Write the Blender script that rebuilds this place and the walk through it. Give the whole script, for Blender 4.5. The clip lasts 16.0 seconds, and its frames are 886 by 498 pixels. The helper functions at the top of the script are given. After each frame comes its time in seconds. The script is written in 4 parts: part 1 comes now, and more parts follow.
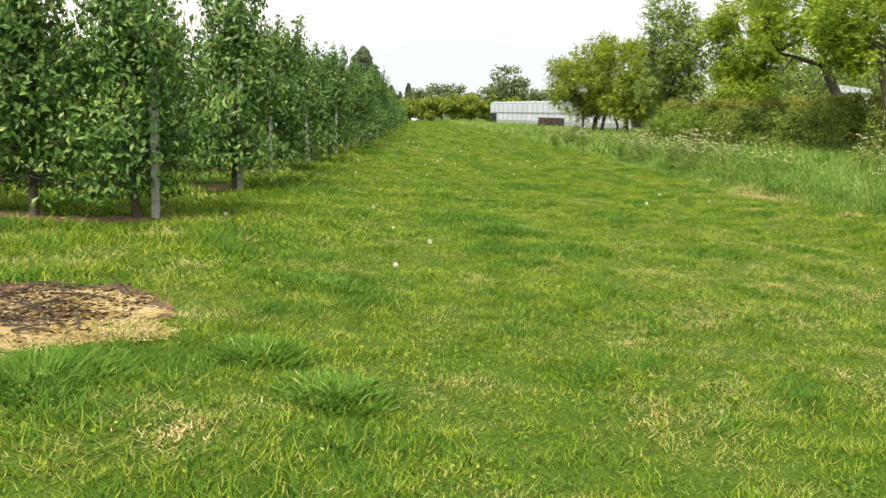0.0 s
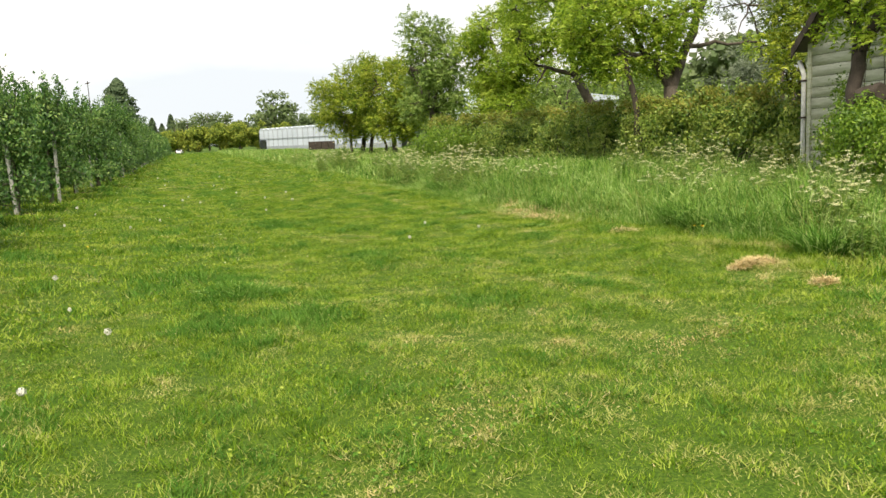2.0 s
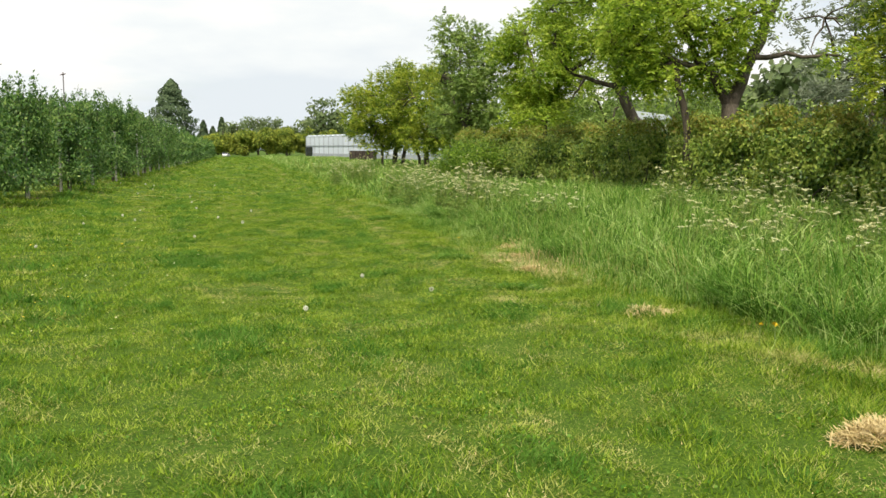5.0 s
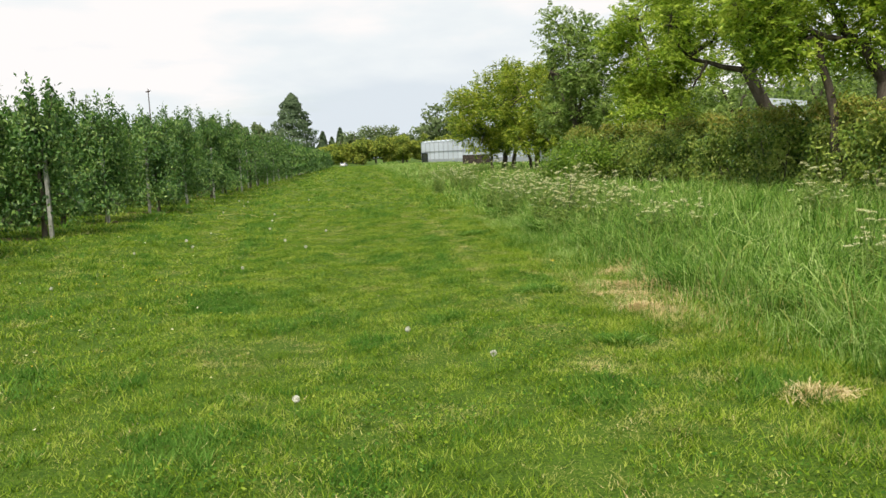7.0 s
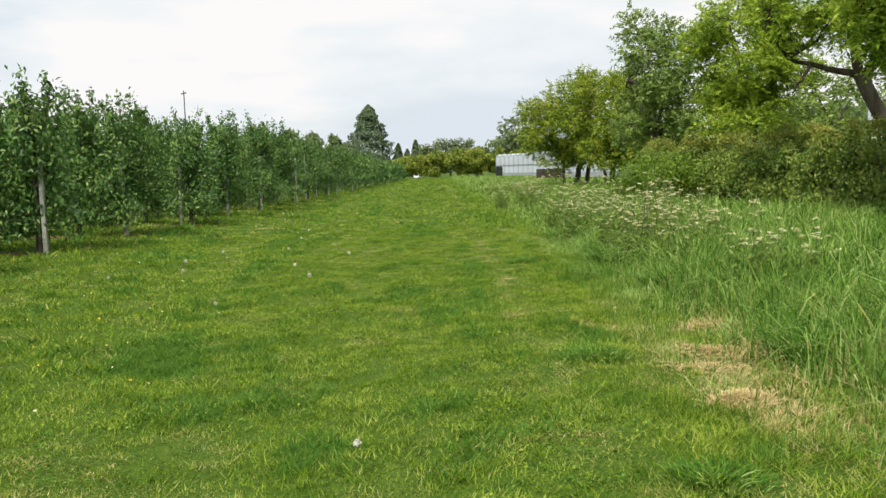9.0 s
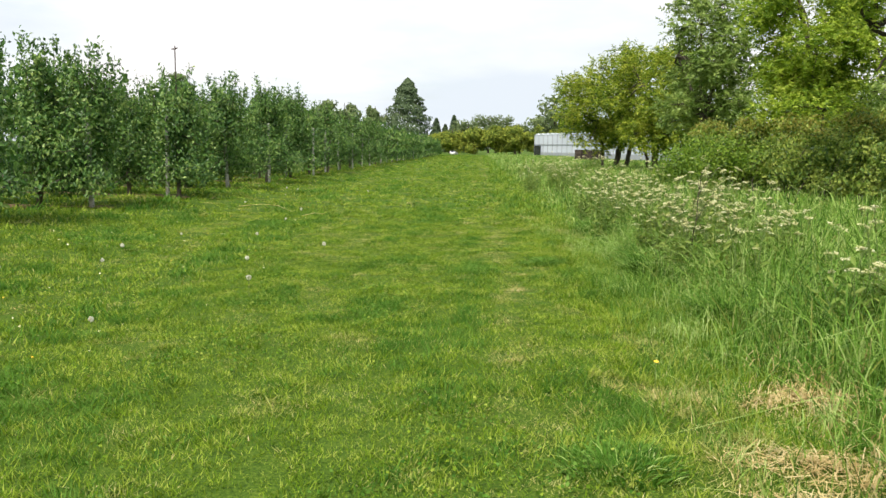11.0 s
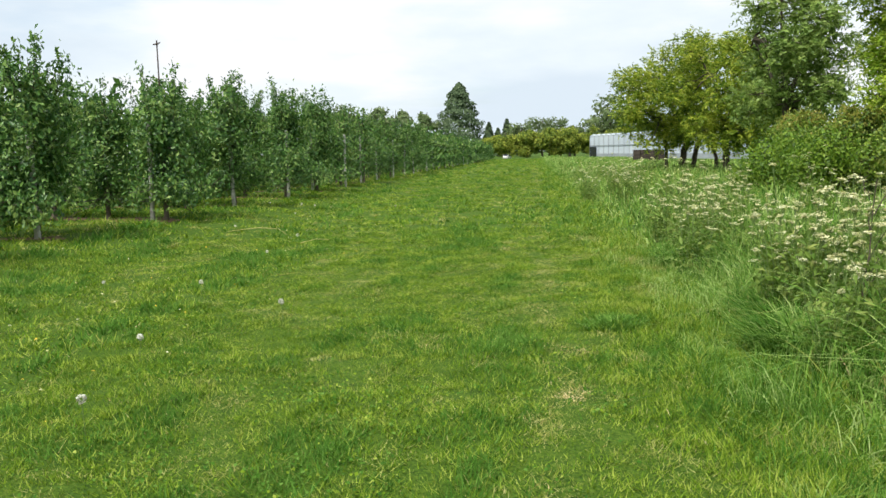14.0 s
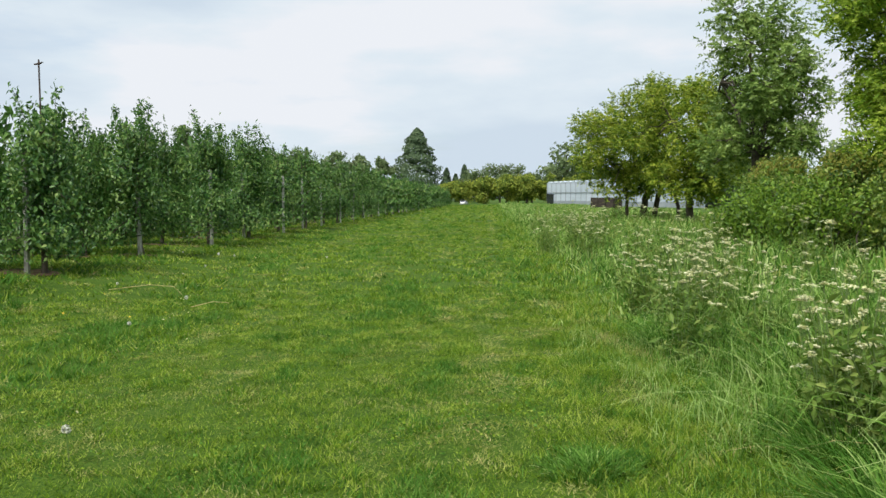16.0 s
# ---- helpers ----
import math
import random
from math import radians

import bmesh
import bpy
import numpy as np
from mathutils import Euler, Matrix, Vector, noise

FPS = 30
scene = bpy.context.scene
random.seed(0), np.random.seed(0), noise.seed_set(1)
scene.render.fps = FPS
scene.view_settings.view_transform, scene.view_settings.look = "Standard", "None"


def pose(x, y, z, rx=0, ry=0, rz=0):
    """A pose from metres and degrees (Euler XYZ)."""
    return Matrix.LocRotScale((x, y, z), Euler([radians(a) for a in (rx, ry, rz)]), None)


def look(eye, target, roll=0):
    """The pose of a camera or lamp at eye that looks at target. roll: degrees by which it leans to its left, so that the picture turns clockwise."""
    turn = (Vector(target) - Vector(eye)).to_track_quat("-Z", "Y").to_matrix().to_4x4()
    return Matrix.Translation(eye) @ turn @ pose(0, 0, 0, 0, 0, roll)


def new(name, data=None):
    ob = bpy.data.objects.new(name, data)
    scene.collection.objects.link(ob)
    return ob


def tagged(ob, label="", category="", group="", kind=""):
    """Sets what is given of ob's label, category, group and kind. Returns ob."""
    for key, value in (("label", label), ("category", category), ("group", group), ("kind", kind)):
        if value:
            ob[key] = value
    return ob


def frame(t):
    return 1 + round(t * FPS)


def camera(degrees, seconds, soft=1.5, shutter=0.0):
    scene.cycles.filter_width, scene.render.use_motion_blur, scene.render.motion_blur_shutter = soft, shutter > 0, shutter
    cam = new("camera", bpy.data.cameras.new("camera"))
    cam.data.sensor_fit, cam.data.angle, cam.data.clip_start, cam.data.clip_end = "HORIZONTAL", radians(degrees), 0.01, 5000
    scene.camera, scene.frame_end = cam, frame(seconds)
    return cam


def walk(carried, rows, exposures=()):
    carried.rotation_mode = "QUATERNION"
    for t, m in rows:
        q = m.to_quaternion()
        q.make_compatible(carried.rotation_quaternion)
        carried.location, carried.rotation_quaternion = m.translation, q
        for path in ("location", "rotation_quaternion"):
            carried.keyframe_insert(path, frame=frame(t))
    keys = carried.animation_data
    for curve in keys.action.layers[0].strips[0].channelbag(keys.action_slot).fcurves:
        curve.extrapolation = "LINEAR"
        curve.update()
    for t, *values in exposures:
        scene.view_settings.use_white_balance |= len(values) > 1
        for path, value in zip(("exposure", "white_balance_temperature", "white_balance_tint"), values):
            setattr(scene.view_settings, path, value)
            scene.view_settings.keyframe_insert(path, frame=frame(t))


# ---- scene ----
cam = camera(55.26, 16.0)
METRES, EYE, TILT, LEAN, TURN = 21.7, 1.5, 0.0, 0.0, -2.1
ROWS = [
    (0.0, -0.0017, -0.0026, 0.0000, 0.34, -8.96, -1.42),
    (0.5, 0.0056, 0.0189, 0.0021, -3.21, -7.95, -1.38),
    (1.0, 0.0116, 0.0430, 0.0016, -10.75, -8.05, 1.20),
    (1.5, 0.0218, 0.0677, 0.0015, -14.71, -7.82, 1.43),
    (2.0, 0.0322, 0.0943, 0.0020, -14.76, -7.54, 2.15),
    (2.5, 0.0438, 0.1198, 0.0034, -18.39, -7.85, 2.35),
    (3.0, 0.0615, 0.1513, 0.0038, -18.55, -7.05, 1.92),
    (3.5, 0.0771, 0.1791, 0.0046, -19.97, -7.10, 2.19),
    (4.0, 0.0979, 0.2091, 0.0052, -19.96, -5.35, 1.63),
    (4.5, 0.1127, 0.2379, 0.0064, -16.56, -5.37, -0.96),
    (5.0, 0.1331, 0.2721, 0.0036, -11.22, -6.58, -0.41),
    (7.5, 0.1806, 0.4111, 0.0061, -2.28, -6.24, 1.34),
    (8.0, 0.1884, 0.4436, 0.0049, -1.37, -7.01, -0.40),
    (8.5, 0.1979, 0.4768, 0.0047, 1.28, -5.86, 1.45),
    (9.0, 0.2052, 0.5113, 0.0031, 1.87, -5.25, 1.25),
    (9.5, 0.2123, 0.5455, 0.0022, 0.95, -6.39, -0.09),
    (10.0, 0.2174, 0.5801, 0.0023, 2.68, -6.63, -1.11),
    (12.5, 0.2306, 0.7314, 0.0028, 6.19, -7.11, 0.43),
    (13.0, 0.2313, 0.7621, 0.0015, 6.55, -7.21, 1.10),
    (13.5, 0.2289, 0.7957, 0.0019, 7.91, -7.65, 0.87),
    (14.0, 0.2271, 0.8277, 0.0027, 8.15, -6.50, 0.74),
    (14.5, 0.2281, 0.8618, 0.0042, 7.25, -6.55, 1.79),
    (15.0, 0.2259, 0.8939, 0.0045, 4.90, -2.69, 0.28),
    (15.5, 0.2273, 0.9252, 0.0035, 4.58, -2.72, -0.02),
    (16.0, 0.2284, 0.9559, 0.0026, 5.35, -3.48, -0.10),
]
walk(cam, [(t, pose(0, 0, EYE, TILT, LEAN, TURN) @ pose(METRES * x, METRES * y, METRES * z, 90 + pitch, roll, yaw)) for t, x, y, z, yaw, pitch, roll in ROWS],
     [(0.0, 0.48, 7000, 14), (5.0, 0.28, 6850, 12), (8.5, 0.14, 6600, 12), (9.2, 0.16, 6600, 12), (10.0, 0.36, 6650, 13), (12.5, 0.32, 6500, 12), (14.3, 0.2, 6300, 10), (15.0, 0.0, 6250, 10), (16.0, 0.0, 6150, 10)])

# ---- light ----
SUN_EL, SUN_AZ = 54.0, -152.0          # degrees: height, and bearing from +y towards +x
sun_dir = Vector((math.sin(radians(SUN_AZ)) * math.cos(radians(SUN_EL)), math.cos(radians(SUN_AZ)) * math.cos(radians(SUN_EL)), math.sin(radians(SUN_EL))))
sun = new("sun", bpy.data.lights.new("sun", "SUN"))
sun.data.energy, sun.data.angle, sun.data.color = 4.7, radians(16), (1.0, 0.95, 0.86)
sun.matrix_world = look((0, 0, 40), Vector((0, 0, 40)) - sun_dir)


class Nodes:
    """A small wrapper that makes and links shader nodes."""

    def __init__(self, tree):
        self.tree = tree
        tree.nodes.clear()

    def add(self, kind, inputs=None, **props):
        n = self.tree.nodes.new(kind)
        for k, v in props.items():
            setattr(n, k, v)
        for k, v in (inputs or {}).items():
            if isinstance(v, bpy.types.NodeSocket):
                self.tree.links.new(v, n.inputs[k])
            else:
                n.inputs[k].default_value = v
        return n

    def math(self, op, a, b=0.0):
        return self.add("ShaderNodeMath", {0: a, 1: b}, operation=op).outputs[0]

    def ramp(self, fac, stops):
        n = self.add("ShaderNodeValToRGB", {"Fac": fac})
        e = n.color_ramp.elements
        while len(e) < len(stops):
            e.new(0.5)
        for i, (p, c) in enumerate(stops):
            e[i].position, e[i].color = p, (*c, 1)
        return n.outputs[0]

    def noise(self, scale, detail=4, vector=None, rough=0.55):
        ins = {"Scale": scale, "Detail": detail, "Roughness": rough}
        if vector is not None:
            ins["Vector"] = vector
        return self.add("ShaderNodeTexNoise", ins).outputs["Fac"]

    def mix(self, fac, a, b):
        return self.add("ShaderNodeMix", {0: fac, 6: a, 7: b}, data_type="RGBA").outputs[2]


world = bpy.data.worlds.new("sky")
scene.world = world
world.use_nodes = True
w = Nodes(world.node_tree)
sky = w.add("ShaderNodeTexSky", sky_type="NISHITA", sun_disc=False, sun_elevation=radians(SUN_EL), sun_rotation=radians(SUN_AZ), dust_density=2.0)
blue = w.add("ShaderNodeBackground", {"Color": sky.outputs[0], "Strength": 0.16})
geo = w.add("ShaderNodeTexCoord").outputs["Generated"]
xyz = w.add("ShaderNodeSeparateXYZ", {0: geo})
up = w.math("ADD", w.math("MAXIMUM", xyz.outputs[2], 0.0), 0.10)
plane = w.add("ShaderNodeCombineXYZ", {0: w.math("DIVIDE", xyz.outputs[0], up), 1: w.math("DIVIDE", xyz.outputs[1], up), 2: 0.0}).outputs[0]
bank = w.add("ShaderNodeMapping", {"Vector": geo, "Scale": (1.0, 1.0, 3.4)}).outputs[0]
big = w.math("MULTIPLY", w.math("ADD", w.noise(0.5, 8, plane, 0.6), w.noise(1.6, 7, bank, 0.55)), 0.5)
cover = w.ramp(big, [(0.40, (0.5, 0.5, 0.5)), (0.50, (1, 1, 1))])
tone = w.ramp(w.noise(2.1, 6, bank, 0.5), [(0.40, (0.74, 0.83, 0.90)), (0.50, (0.87, 0.94, 0.97)), (0.56, (1.0, 1.0, 1.0))])
cloud = w.add("ShaderNodeBackground", {"Color": tone, "Strength": 0.87})
mixed = w.add("ShaderNodeMixShader", {0: cover, 1: blue.outputs[0], 2: cloud.outputs[0]})
w.add("ShaderNodeOutputWorld", {0: mixed.outputs[0]})


# ---- materials ----
def material(name):
    m = bpy.data.materials.new(name)
    m.use_nodes = True
    return m, Nodes(m.node_tree)


def surface(name, stops, scale, rough=0.8, bump=0.3, bump_scale=40.0, metal=0.0, stretch=(1, 1, 1), grain=0.35, spec=0.15):
    """An opaque surface: two scales of noise drive the colour, a fine one the relief."""
    m, n = material(name)
    co = n.add("ShaderNodeMapping", {"Vector": n.add("ShaderNodeTexCoord").outputs["Object"], "Scale": stretch}).outputs[0]
    rnd = n.add("ShaderNodeObjectInfo").outputs["Random"]
    fac = n.math("ADD", n.math("MULTIPLY", n.noise(scale, 5, co), 1.0 - grain), n.math("MULTIPLY", n.noise(scale * 9, 4, co), grain))
    fac = n.math("ADD", fac, n.math("MULTIPLY", n.math("SUBTRACT", rnd, 0.5), 0.12))
    col = n.ramp(fac, stops)
    b = n.add("ShaderNodeBump", {"Strength": bump, "Distance": 0.02, "Height": n.noise(bump_scale, 5, co)}).outputs[0]
    p = n.add("ShaderNodeBsdfPrincipled", {"Base Color": col, "Roughness": rough, "Metallic": metal, "Normal": b, "Specular IOR Level": spec})
    n.add("ShaderNodeOutputMaterial", {0: p.outputs[0]})
    return m


def foliage(name, stops, patch=0.6, rough=0.5, through_light=0.35, spec=0.35, amp=1.3, own=0.5):
    """Leaves or blades: a colour for each piece, patches over them, some light through the leaf."""
    m, n = material(name)
    co = n.add("ShaderNodeTexCoord").outputs["Object"]
    isl = n.add("ShaderNodeNewGeometry").outputs["Random Per Island"]
    field = n.math("ADD", n.math("MULTIPLY", n.math("SUBTRACT", n.noise(patch, 4, co), 0.5), amp), 0.5)
    fac = n.math("ADD", n.math("MULTIPLY", isl, own), n.math("MULTIPLY", field, 1.0 - own))
    col = n.ramp(fac, stops)
    p = n.add("ShaderNodeBsdfPrincipled", {"Base Color": col, "Roughness": rough, "Specular IOR Level": spec})
    t = n.add("ShaderNodeBsdfTranslucent", {"Color": col})
    s = n.add("ShaderNodeMixShader", {0: through_light, 1: p.outputs[0], 2: t.outputs[0]})
    n.add("ShaderNodeOutputMaterial", {0: s.outputs[0]})
    return m


def plain(name, c, rough=0.5, metal=0.0):
    d = tuple(v * 0.78 for v in c)
    return surface(name, [(0.3, d), (0.7, c)], 3.0, rough, 0.1, 30.0, metal, spec=0.5)


LAWN = foliage("lawn_blades", [(0.16, (0.042, 0.100, 0.006)), (0.40, (0.130, 0.235, 0.013)), (0.58, (0.218, 0.322, 0.023)), (0.82, (0.40, 0.47, 0.09))], 2.0, 0.65, 0.36, 0.10, 2.3, 0.56)
LUSH = foliage("lush_blades", [(0.2, (0.035, 0.110, 0.012)), (0.5, (0.080, 0.200, 0.020)), (0.8, (0.17, 0.31, 0.055))], 1.6, 0.6, 0.35, 0.10, 1.6)
PALE = foliage("pale_blades", [(0.2, (0.17, 0.215, 0.035)), (0.5, (0.29, 0.325, 0.075)), (0.8, (0.44, 0.44, 0.17))], 1.8, 0.65, 0.3, 0.10, 1.6)
STRAW = foliage("dry_straw", [(0.2, (0.33, 0.24, 0.09)), (0.5, (0.55, 0.44, 0.20)), (0.8, (0.72, 0.61, 0.36))], 2.0, 0.7, 0.2, 0.1)
TALL = foliage("tall_grass_blades", [(0.2, (0.036, 0.105, 0.012)), (0.40, (0.11, 0.245, 0.026)), (0.58, (0.24, 0.40, 0.065)), (0.82, (0.55, 0.66, 0.26))], 1.2, 0.55, 0.42, 0.2, 1.8)
PEAR = foliage("pear_leaves", [(0.15, (0.014, 0.047, 0.010)), (0.38, (0.046, 0.128, 0.022)), (0.60, (0.120, 0.238, 0.044)), (0.86, (0.31, 0.415, 0.11))], 1.5, 0.42, 0.30, 0.34, 1.7)
WALNUT = foliage("broad_leaves", [(0.2, (0.075, 0.165, 0.012)), (0.42, (0.22, 0.35, 0.028)), (0.66, (0.43, 0.55, 0.055)), (0.9, (0.60, 0.66, 0.13))], 0.9, 0.45, 0.50, 0.28, 1.7)
WALNUT_YELLOW = foliage("yellow_green_leaves", [(0.2, (0.055, 0.12, 0.012)), (0.45, (0.19, 0.285, 0.022)), (0.75, (0.47, 0.52, 0.06))], 0.7, 0.45, 0.42, 0.25, 1.8)
FRUIT_TREE = foliage("old_tree_leaves", [(0.2, (0.07, 0.135, 0.024)), (0.5, (0.20, 0.31, 0.060)), (0.85, (0.42, 0.52, 0.14))], 0.9, 0.45, 0.44, 0.32, 1.5)
HEDGE = foliage("hedge_leaves", [(0.2, (0.034, 0.085, 0.014)), (0.42, (0.125, 0.22, 0.030)), (0.62, (0.28, 0.37, 0.058)), (0.88, (0.46, 0.51, 0.12))], 1.2, 0.42, 0.38, 0.35, 1.6)
RUSSET = foliage("young_hedge_shoots", [(0.2, (0.13, 0.17, 0.02)), (0.5, (0.25, 0.26, 0.04)), (0.8, (0.36, 0.31, 0.08))], 1.0, 0.5, 0.4, 0.2)
SHRUB = foliage("elder_leaves", [(0.2, (0.04, 0.10, 0.010)), (0.5, (0.13, 0.24, 0.02)), (0.8, (0.29, 0.41, 0.05))], 1.6, 0.45, 0.4, 0.3)
# Far foliage: base colours are lifted to paint in the aerial haze
FAR_GREEN = foliage("hazed_far_tree_leaves", [(0.2, (0.105, 0.155, 0.065)), (0.5, (0.175, 0.235, 0.10)), (0.85, (0.26, 0.32, 0.145))], 0.08, 0.7, 0.4, 0.1)
FAR_YELLOW = foliage("hazed_far_bush_leaves", [(0.25, (0.10, 0.16, 0.03)), (0.5, (0.27, 0.33, 0.05)), (0.78, (0.50, 0.51, 0.09))], 0.22, 0.7, 0.35, 0.1, 2.2)
CONIFER = foliage("hazed_conifer_needles", [(0.2, (0.06, 0.10, 0.05)), (0.5, (0.105, 0.155, 0.078)), (0.85, (0.17, 0.225, 0.115))], 0.15, 0.7, 0.25, 0.1)
WILLOW = foliage("willow_leaves", [(0.2, (0.12, 0.16, 0.09)), (0.5, (0.20, 0.24, 0.15)), (0.85, (0.30, 0.34, 0.23))], 0.3, 0.5, 0.35, 0.3)
PARSLEY_LEAF = foliage("parsley_leaves", [(0.2, (0.08, 0.16, 0.02)), (0.5, (0.17, 0.27, 0.045)), (0.8, (0.33, 0.38, 0.10))], 1.0, 0.5, 0.4, 0.2)
FLORET = foliage("white_florets", [(0.2, (0.42, 0.43, 0.17)), (0.5, (0.64, 0.63, 0.34)), (0.8, (0.86, 0.85, 0.66))], 3.0, 0.7, 0.25, 0.1)
YELLOW = plain("yellow_petals", (0.75, 0.52, 0.02), 0.6)
FLUFF = plain("white_seed_fluff", (0.60, 0.60, 0.50), 0.9)
STEM = plain("green_stem", (0.16, 0.24, 0.06), 0.55)
BARK = surface("grey_brown_bark", [(0.3, (0.030, 0.025, 0.018)), (0.5, (0.075, 0.063, 0.046)), (0.7, (0.15, 0.13, 0.10))], 6.0, 0.9, 0.9, 30.0, stretch=(1, 1, 0.25))
PEAR_BARK = surface("pear_bark", [(0.3, (0.05, 0.042, 0.032)), (0.5, (0.10, 0.085, 0.065)), (0.7, (0.16, 0.145, 0.115))], 12.0, 0.9, 0.8, 50.0, stretch=(1, 1, 0.3))
CONCRETE = surface("weathered_concrete", [(0.3, (0.22, 0.22, 0.19)), (0.5, (0.36, 0.36, 0.32)), (0.7, (0.47, 0.47, 0.43))], 7.0, 0.9, 0.4, 60.0)
HOSE = plain("black_hose", (0.02, 0.02, 0.02), 0.5)
SOIL = surface("bare_soil", [(0.3, (0.06, 0.04, 0.024)), (0.5, (0.14, 0.095, 0.055)), (0.7, (0.26, 0.185, 0.10))], 9.0, 0.95, 1.0, 35.0)
TURF = surface("turf", [(0.32, (0.016, 0.042, 0.004)), (0.48, (0.044, 0.092, 0.007)), (0.60, (0.080, 0.140, 0.012)), (0.75, (0.14, 0.175, 0.028))], 6.0, 0.95, 1.0, 60.0, grain=0.75)
PLANK = surface("weathered_planks", [(0.3, (0.30, 0.31, 0.20)), (0.5, (0.50, 0.51, 0.39)), (0.7, (0.66, 0.66, 0.55))], 2.2, 0.9, 0.35, 60.0, stretch=(0.35, 1, 3.0))
DARK_WOOD = surface("dark_old_wood", [(0.3, (0.03, 0.025, 0.02)), (0.7, (0.085, 0.07, 0.055))], 4.0, 0.9, 0.5, 30.0)
ROOF = surface("old_roofing", [(0.3, (0.10, 0.09, 0.08)), (0.7, (0.20, 0.17, 0.15))], 3.0, 0.9, 0.5, 20.0)
WHITE_PAINT = surface("chipped_white_paint", [(0.3, (0.42, 0.42, 0.39)), (0.6, (0.72, 0.72, 0.70))], 6.0, 0.6, 0.2, 40.0)
WHITE_SHEET = surface("white_sheeting", [(0.3, (0.36, 0.41, 0.45)), (0.7, (0.52, 0.57, 0.62))], 0.5, 0.45, 0.1, 5.0)
GREY_SHEET = surface("grey_sheeting", [(0.3, (0.24, 0.265, 0.285)), (0.7, (0.35, 0.38, 0.40))], 0.5, 0.5, 0.1, 5.0)
CAR_WHITE = plain("white_car_paint", (0.55, 0.56, 0.57), 0.3)
DARK_GLASS = plain("dark_glass", (0.03, 0.035, 0.04), 0.1)
RED_LENS = plain("red_lens", (0.35, 0.02, 0.02), 0.3)
RUBBER = plain("rubber", (0.03, 0.03, 0.03), 0.8)
RUST = plain("rusty_iron", (0.07, 0.05, 0.04), 0.7, 0.3)


# ---- mesh helpers ----
def smooth(a, b, x):
    a, b = np.asarray(a, float), np.asarray(b, float)
    s = np.clip((np.asarray(x, float) - a) / (b - a), 0, 1)
    return s * s * (3 - 2 * s)


def waves(x, y, s, seed=0):
    """Cheap smooth noise in -1..1 with features of about s metres."""
    r = np.random.RandomState(seed)
    total = 0.0
    for i in range(7):
        a, f, p = r.uniform(0, 6.283), 6.283 / s * r.uniform(0.4, 1.5), r.uniform(0, 6.283, 2)
        total = total + np.sin((x * math.cos(a) + y * math.sin(a)) * f + p[0] + 1.3 * np.sin((y * math.cos(a) - x * math.sin(a)) * f * 0.7 + p[1]))
    return total / 3.6


def ground_z(x, y):
    x, y = np.asarray(x, float), np.asarray(y, float)
    z = (0.2 * smooth(1.0, -2.6, x) + 0.22 * smooth(7.2, 12.5, x)) * smooth(170, 60, y)
    near = smooth(90, 40, np.hypot(x, y - 20))
    return z + near * (0.035 * waves(x, y, 2.8, 3) + 0.012 * waves(x, y, 0.7, 4)) + 0.10 * smooth(4.8, 6.4, x) * smooth(17, 11, y) - 0.005


def mesh(name, verts, faces, mats, slots=None, smooth_faces=False):
    """A mesh from arrays: faces all with the same number of corners."""
    verts, faces = np.asarray(verts, np.float32), np.asarray(faces, np.int32)
    me = bpy.data.meshes.new(name)
    k = faces.shape[1]
    me.vertices.add(len(verts))
    me.vertices.foreach_set("co", verts.ravel())
    me.loops.add(faces.size)
    me.loops.foreach_set("vertex_index", faces.ravel())
    me.polygons.add(len(faces))
    me.polygons.foreach_set("loop_start", np.arange(0, faces.size, k, dtype=np.int32))
    if slots is not None:
        me.polygons.foreach_set("material_index", np.asarray(slots, np.int32))
    if smooth_faces:
        me.polygons.foreach_set("use_smooth", np.ones(len(faces), bool))
    for m in mats if isinstance(mats, (list, tuple)) else [mats]:
        me.materials.append(m)
    me.update(calc_edges=True)
    return me


def part(name, data, mat, parent, label=""):
    """Link a bmesh or mesh as one object under a thing or a part."""
    if isinstance(data, bmesh.types.BMesh):
        me = bpy.data.meshes.new(name)
        data.to_mesh(me)
        data.free()
        me.materials.append(mat)
        data = me
    ob = new(name, data)
    ob.parent = parent
    return tagged(ob, label)


def thing(name, m, label, category, group="", kind=""):
    ob = new(name)
    ob.empty_display_size = 0.2
    ob.matrix_world = m
    return tagged(ob, label, category, group, kind)


def box(bm, x0, x1, y0, y1, z0, z1, bevel=0.0):
    r = bmesh.ops.create_cube(bm, size=1.0, matrix=Matrix.LocRotScale(((x0 + x1) / 2, (y0 + y1) / 2, (z0 + z1) / 2), None, (x1 - x0, y1 - y0, z1 - z0)))
    if bevel:
        edges = list({e for v in r["verts"] for e in v.link_edges})
        bmesh.ops.bevel(bm, geom=edges, offset=bevel, segments=1, affect="EDGES")
    return bm


def boxed(x0, x1, y0, y1, z0, z1, bevel=0.0):
    return box(bmesh.new(), x0, x1, y0, y1, z0, z1, bevel)


